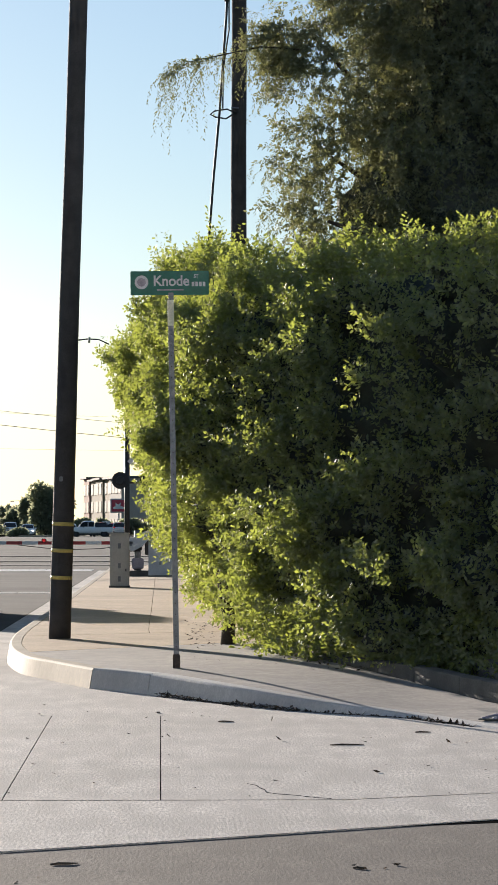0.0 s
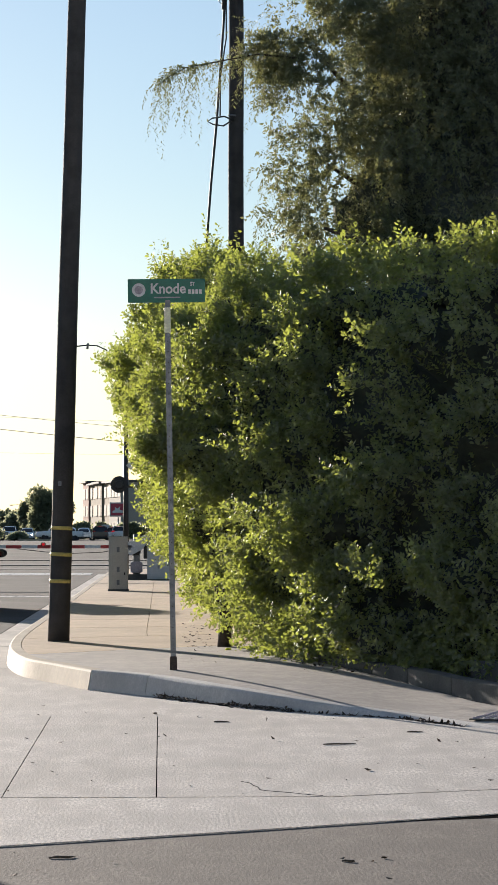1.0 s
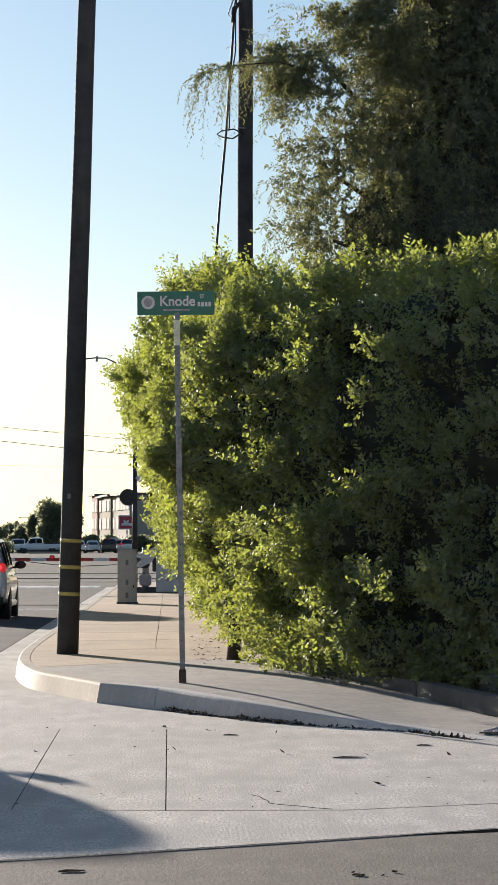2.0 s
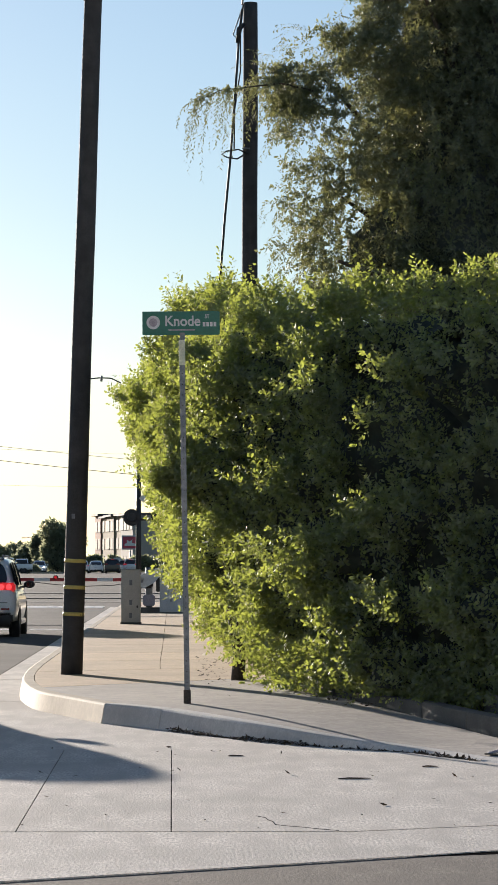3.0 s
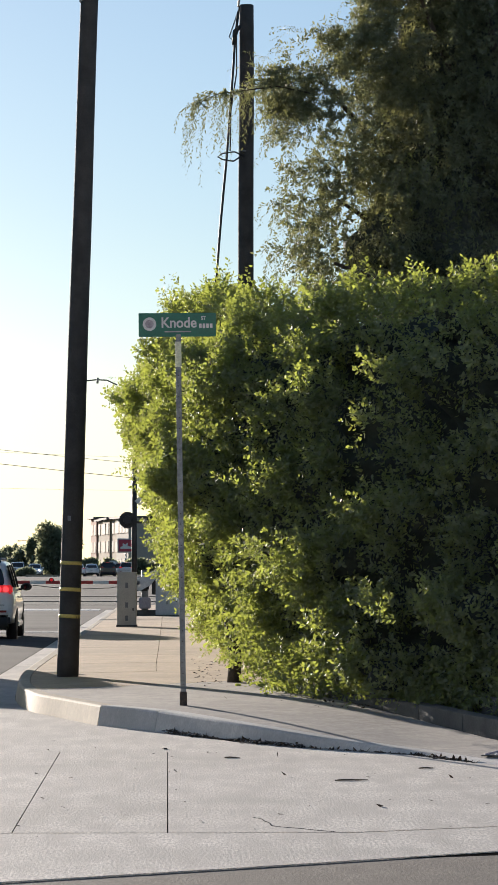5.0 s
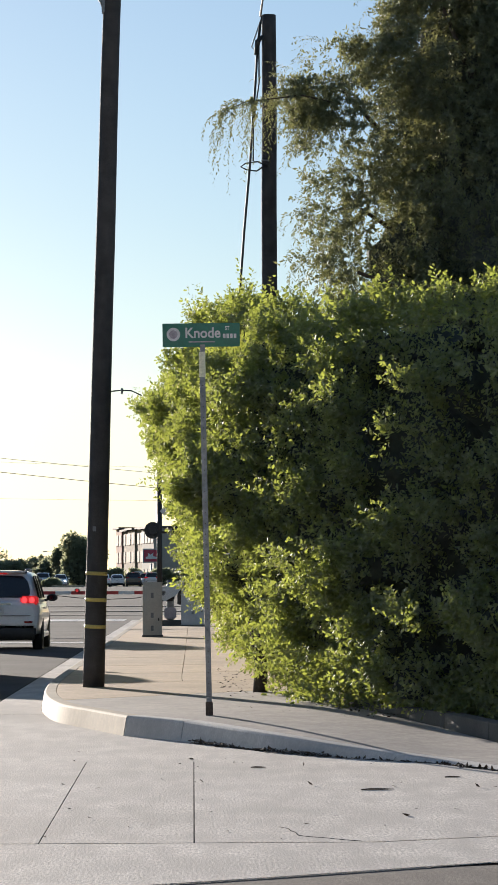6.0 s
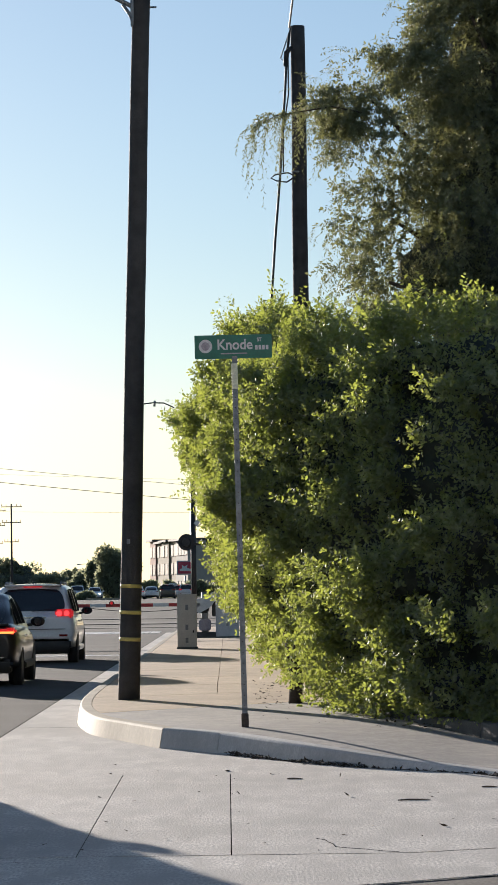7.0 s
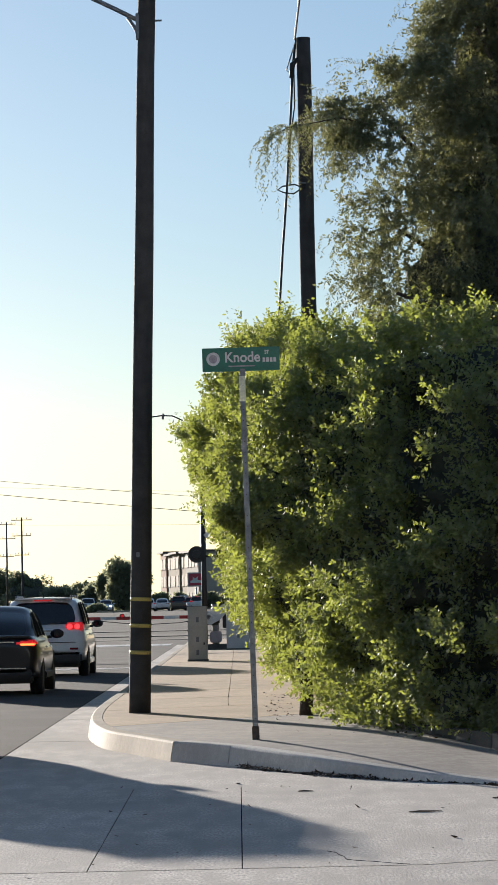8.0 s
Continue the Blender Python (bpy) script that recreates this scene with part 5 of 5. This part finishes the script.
def far_bush(name, label, category, at, size, count, seed, trunk=True, leaf=0.5):
    """A far tree or bush: trunk, and a crown of many small clumps with an uneven outline."""
    rng = np.random.default_rng(seed)
    plant = thing(name, at, label, category, "trees beyond the crossing")
    w, d, h = size
    count = count * 8 // 5
    if trunk:
        part("trunk", tube([(0, 0, -0.3), (0.1, 0, h * 0.3), (-0.1, 0, h * 0.7)], [w * 0.05, w * 0.035, w * 0.012], 8), BARK, plant)
    lobes = unit(rng.normal(size=(30, 3))) * rng.uniform(0.2, 1, (30, 1)) * np.array([w * 0.36, d * 0.32, h * 0.42]) + np.array([0, 0, h * 0.44])
    lobes[:, 2] = np.maximum(lobes[:, 2], h * 0.08)
    wide = rng.uniform(0.10, 0.22, 30)
    bm = bmesh.new()
    bmesh.ops.create_icosphere(bm, subdivisions=3, radius=1)
    for v in bm.verts:
        k = 1 + 0.5 * noise.noise(v.co * 2.1 + Vector((seed, 0, 0)))
        v.co = Vector((v.co.x * w * 0.26 * k, v.co.y * d * 0.25 * k, h * 0.36 + v.co.z * h * 0.33 * k))
    for f in bm.faces:
        f.smooth = True
    part("inner_growth", bm, CORE_TREE, plant)
    pick = rng.integers(0, 30, count)
    q = lobes[pick] + unit(rng.normal(size=(count, 3))) * np.array([w, d, h * 0.9]) * (wide[pick] * rng.uniform(0.6, 1.15, count))[:, None]
    q[:, 2] = np.maximum(q[:, 2], 0.1)
    way = unit(rng.normal(size=(count, 3)) + np.array([0, 0, 0.2]))
    side = unit(np.cross(way, rng.normal(size=(count, 3))))
    ln = rng.uniform(0.6, 1.4, count) * leaf
    leaf_mesh("crown", q, way, side, ln, ln * 0.6, FAR_LEAF, plant)


def build_far_greenery():
    far_bush("tree", "broad dark green tree beyond the crossing", "tree", (-15.2, 395, rise(395)), (7.4, 5, 8.6), 14000, 21)
    far_bush("tree", "broad dark green tree beyond the crossing", "tree", (-18.2, 410, rise(410)), (5.6, 5, 7.2), 9000, 22)
    for k, (x, y, w, h) in enumerate(((-22, 430, 7, 4.6), (-27, 425, 7, 4.8), (-32, 430, 9, 7.6), (-38, 440, 10, 8.4), (-45, 450, 11, 8.8), (-25, 470, 8, 5.2), (-20, 480, 6, 5.0))):
        far_bush("shade_tree", "dark low tree in the row beyond the crossing", "tree", (x, y, rise(y)), (w, 5, h), 5000, 30 + k)
    for k, x in enumerate((-12, -8.5, -5, -1.5, 2)):
        far_bush("clipped_hedge", "dark clipped hedge before the apartment building", "hedge", (x, 436, rise(436)), (5, 3, 2.8), 3000, 50 + k, False)
    far_bush("bush", "low dark bush beside the crossing", "bush", (-19.5, 330, rise(330)), (3.4, 2, 1.5), 1500, 61, False, 0.3)
    far_bush("bush", "low dark bush beside the crossing", "bush", (-16.5, 332, rise(332) - 0.12), (3.0, 2, 1.2), 1500, 62, False, 0.3)


def build_far_poles():
    for x, y, h in ((-28.0, 370, 12.5), (-32.4, 400, 12.9)):
        p = thing("power_pole", (x, y, rise(y)), "distant timber power pole with several cross-arms", "power pole", "distant power poles")
        part("shaft", tube([(0, 0, -0.3), (0, 0, h)], [0.16, 0.10], 8), TIMBER, p)
        for z, w in ((h - 0.35, 1.35), (h - 2.4, 1.25), (h - 4.9, 0.95)):
            arm = part("cross_arm", box(-w, w, -0.06, 0.06, z - 0.055, z + 0.055), TIMBER, p)
            for sx in (-0.92, -0.5, 0.5, 0.92):
                part("insulator", tube([(sx * w, 0, z + 0.1), (sx * w, 0, z + 0.34)], 0.04, 6), CABLE, arm)
    lamp = thing("street_lamp", (-22.3, 420, rise(420)), "distant street lamp with a thin curved arm", "street lamp")
    part("post", tube([(2.5, 0, 0), (2.5, 0, 4.7)], [0.07, 0.05], 8), STEEL, lamp)
    part("arm", tube([(2.5, 0, 4.7), (2.1, 0, 5.0), (1.4, 0, 5.15), (0.6, 0, 5.1)], 0.035, 6), STEEL, lamp)
    part("head", box(0.1, 0.7, -0.15, 0.15, 5.0, 5.15, 0.04), GREY_METAL, lamp)
    barrier = thing("kerb_island", (-14.0, 318, rise(318)), "low pale concrete island with red paint", "traffic island")
    part("island", box(-1.8, 1.8, -1.5, 1.5, -0.2, 0.18, 0.05), KERB, barrier)


build_street_sign()
build_lamp_pole()
build_service_pole()
cabinet("signal_cabinet", (-0.94, 64.8, 0.19), 0.44, 0.5, 1.24, BEIGE_METAL, "beige steel signal cabinet standing on the pavement", (0.2, 0.5, 0.95))
cabinet("relay_cabinet", (-0.02, 80.4, 0.19), 0.66, 0.7, 1.35, GREY_METAL, "large grey relay cabinet half behind the hedge", (0.4, 1.0))
build_gate()
build_wires()
build_apartments()
build_far_greenery()
build_far_poles()
SUV = build_car("suv", "silver-white suv with brake lights on in the lane", "suv", SILVER)
SEDAN = build_car("sedan", "black sedan with glowing amber tail lights in the lane", "sedan", BLACK_PAINT)
FOLLOWER = build_car("hatchback", "dark grey car following along the lane", "suv", GREY_PAINT, "off")
PICKUP = build_car("pickup", "white pickup truck crossing beyond the railway", "pickup", WHITE_PAINT, "off", False)
for nm, kd, paint, label, x, y, rz, tl in (
        ("parked_suv", "suv", GREY_PAINT, "dark grey suv waiting beyond the crossing", -7.2, 344, 0, "off"),
        ("parked_car", "sedan", WHITE_PAINT, "white car waiting beyond the crossing", -9.4, 352, 0, "off"),
        ("parked_car", "sedan", SILVER, "silver car with red lights waiting beyond the crossing", -10.7, 338, 0, "lit"),
        ("parked_suv", "suv", WHITE_PAINT, "white suv with red lights waiting beyond the crossing", -5.0, 346, 0, "lit"),
        ("parked_suv", "suv", WHITE_PAINT, "white suv parked by the trees beyond the crossing", -6.2, 372, 0, "off"),
        ("parked_suv", "suv", SILVER, "silver suv facing the crossing with headlights on", -18.2, 345, 180, "front"),
        ("parked_car", "sedan", WHITE_PAINT, "white car facing the crossing with headlights on", -16.4, 352, 180, "front"),
        ("parked_car", "sedan", GREEN_PAINT, "dark green car parked beyond the crossing", -20.6, 340, 70, "off")):
    other = build_car(nm, label, kd, paint, tl, False)
    other.matrix_basis = pose(x, y, rise(y) - 0.012, 0, 0, rz)
build_domes()
build_litter()


# ---- motion ----
def motions():
    lane = -4.33
    sides = {SUV: 0.1, SEDAN: 0.0, FOLLOWER: 0.0}
    for car, rows in (
            (SUV, [(0, 51.0), (0.5, 53.9), (1.0, 56.5), (1.5, 58.8), (2.0, 60.6), (2.6, 62.2), (3.3, 63.1), (4.2, 63.3), (5.5, 63.4), (7, 63.5), (8, 63.5)]),
            (SEDAN, [(0, 11.2), (1.0, 17.4), (1.5, 20.4), (2.0, 23.5), (2.75, 27.9), (3.5, 32.2), (4.2, 35.6), (5.0, 39.3), (5.5, 41.6), (6.0, 44.0), (6.5, 46.3), (7.0, 48.3), (7.5, 49.7), (8, 50.7)]),
            (FOLLOWER, [(0, -22.0), (2, -8.5), (4, 4.8), (6, 16.2), (6.5, 19.2), (7.0, 22.4), (7.5, 25.7), (8, 29.0)])):
        walk(car, [(t, pose(lane + sides[car], y, -0.012)) for t, y in rows])
        ts, ys = zip(*rows)
        for part_of in [o for o in car.children if o.name == "wheel" or o.name.startswith("wheel.")]:
            at, r = part_of.matrix_basis.translation.copy(), part_of.matrix_basis.translation.z
            walk(part_of, [(k / 15, pose(*at, -math.degrees((np.interp(k / 15, ts, ys) - ys[0]) / r))) for k in range(121)])
    walk(BOUGH, [(t, Matrix.Translation(BOUGH_ROOT) @ pose(0, 0, 0, 0, ry, rz)) for t, ry, rz in
                 ((0, 0, 0), (0.5, 0.5, 0), (1.0, 1.5, -2), (1.5, 4, 22), (2.0, 4, 24), (3.0, 3, 20), (3.5, 2, 22), (4.0, 3, 24), (5.3, 2, 20), (6.5, 3, 26), (7.2, 1, 25), (8, 1, 29))])
    walk(PICKUP, [(t, pose(x, 328, rise(328) - 0.012, 0, 0, 90)) for t, x in ((0, -8.2), (1, -11.6), (2, -15.1), (3.3, -20.0), (5.3, -30), (8, -46))])


motions()
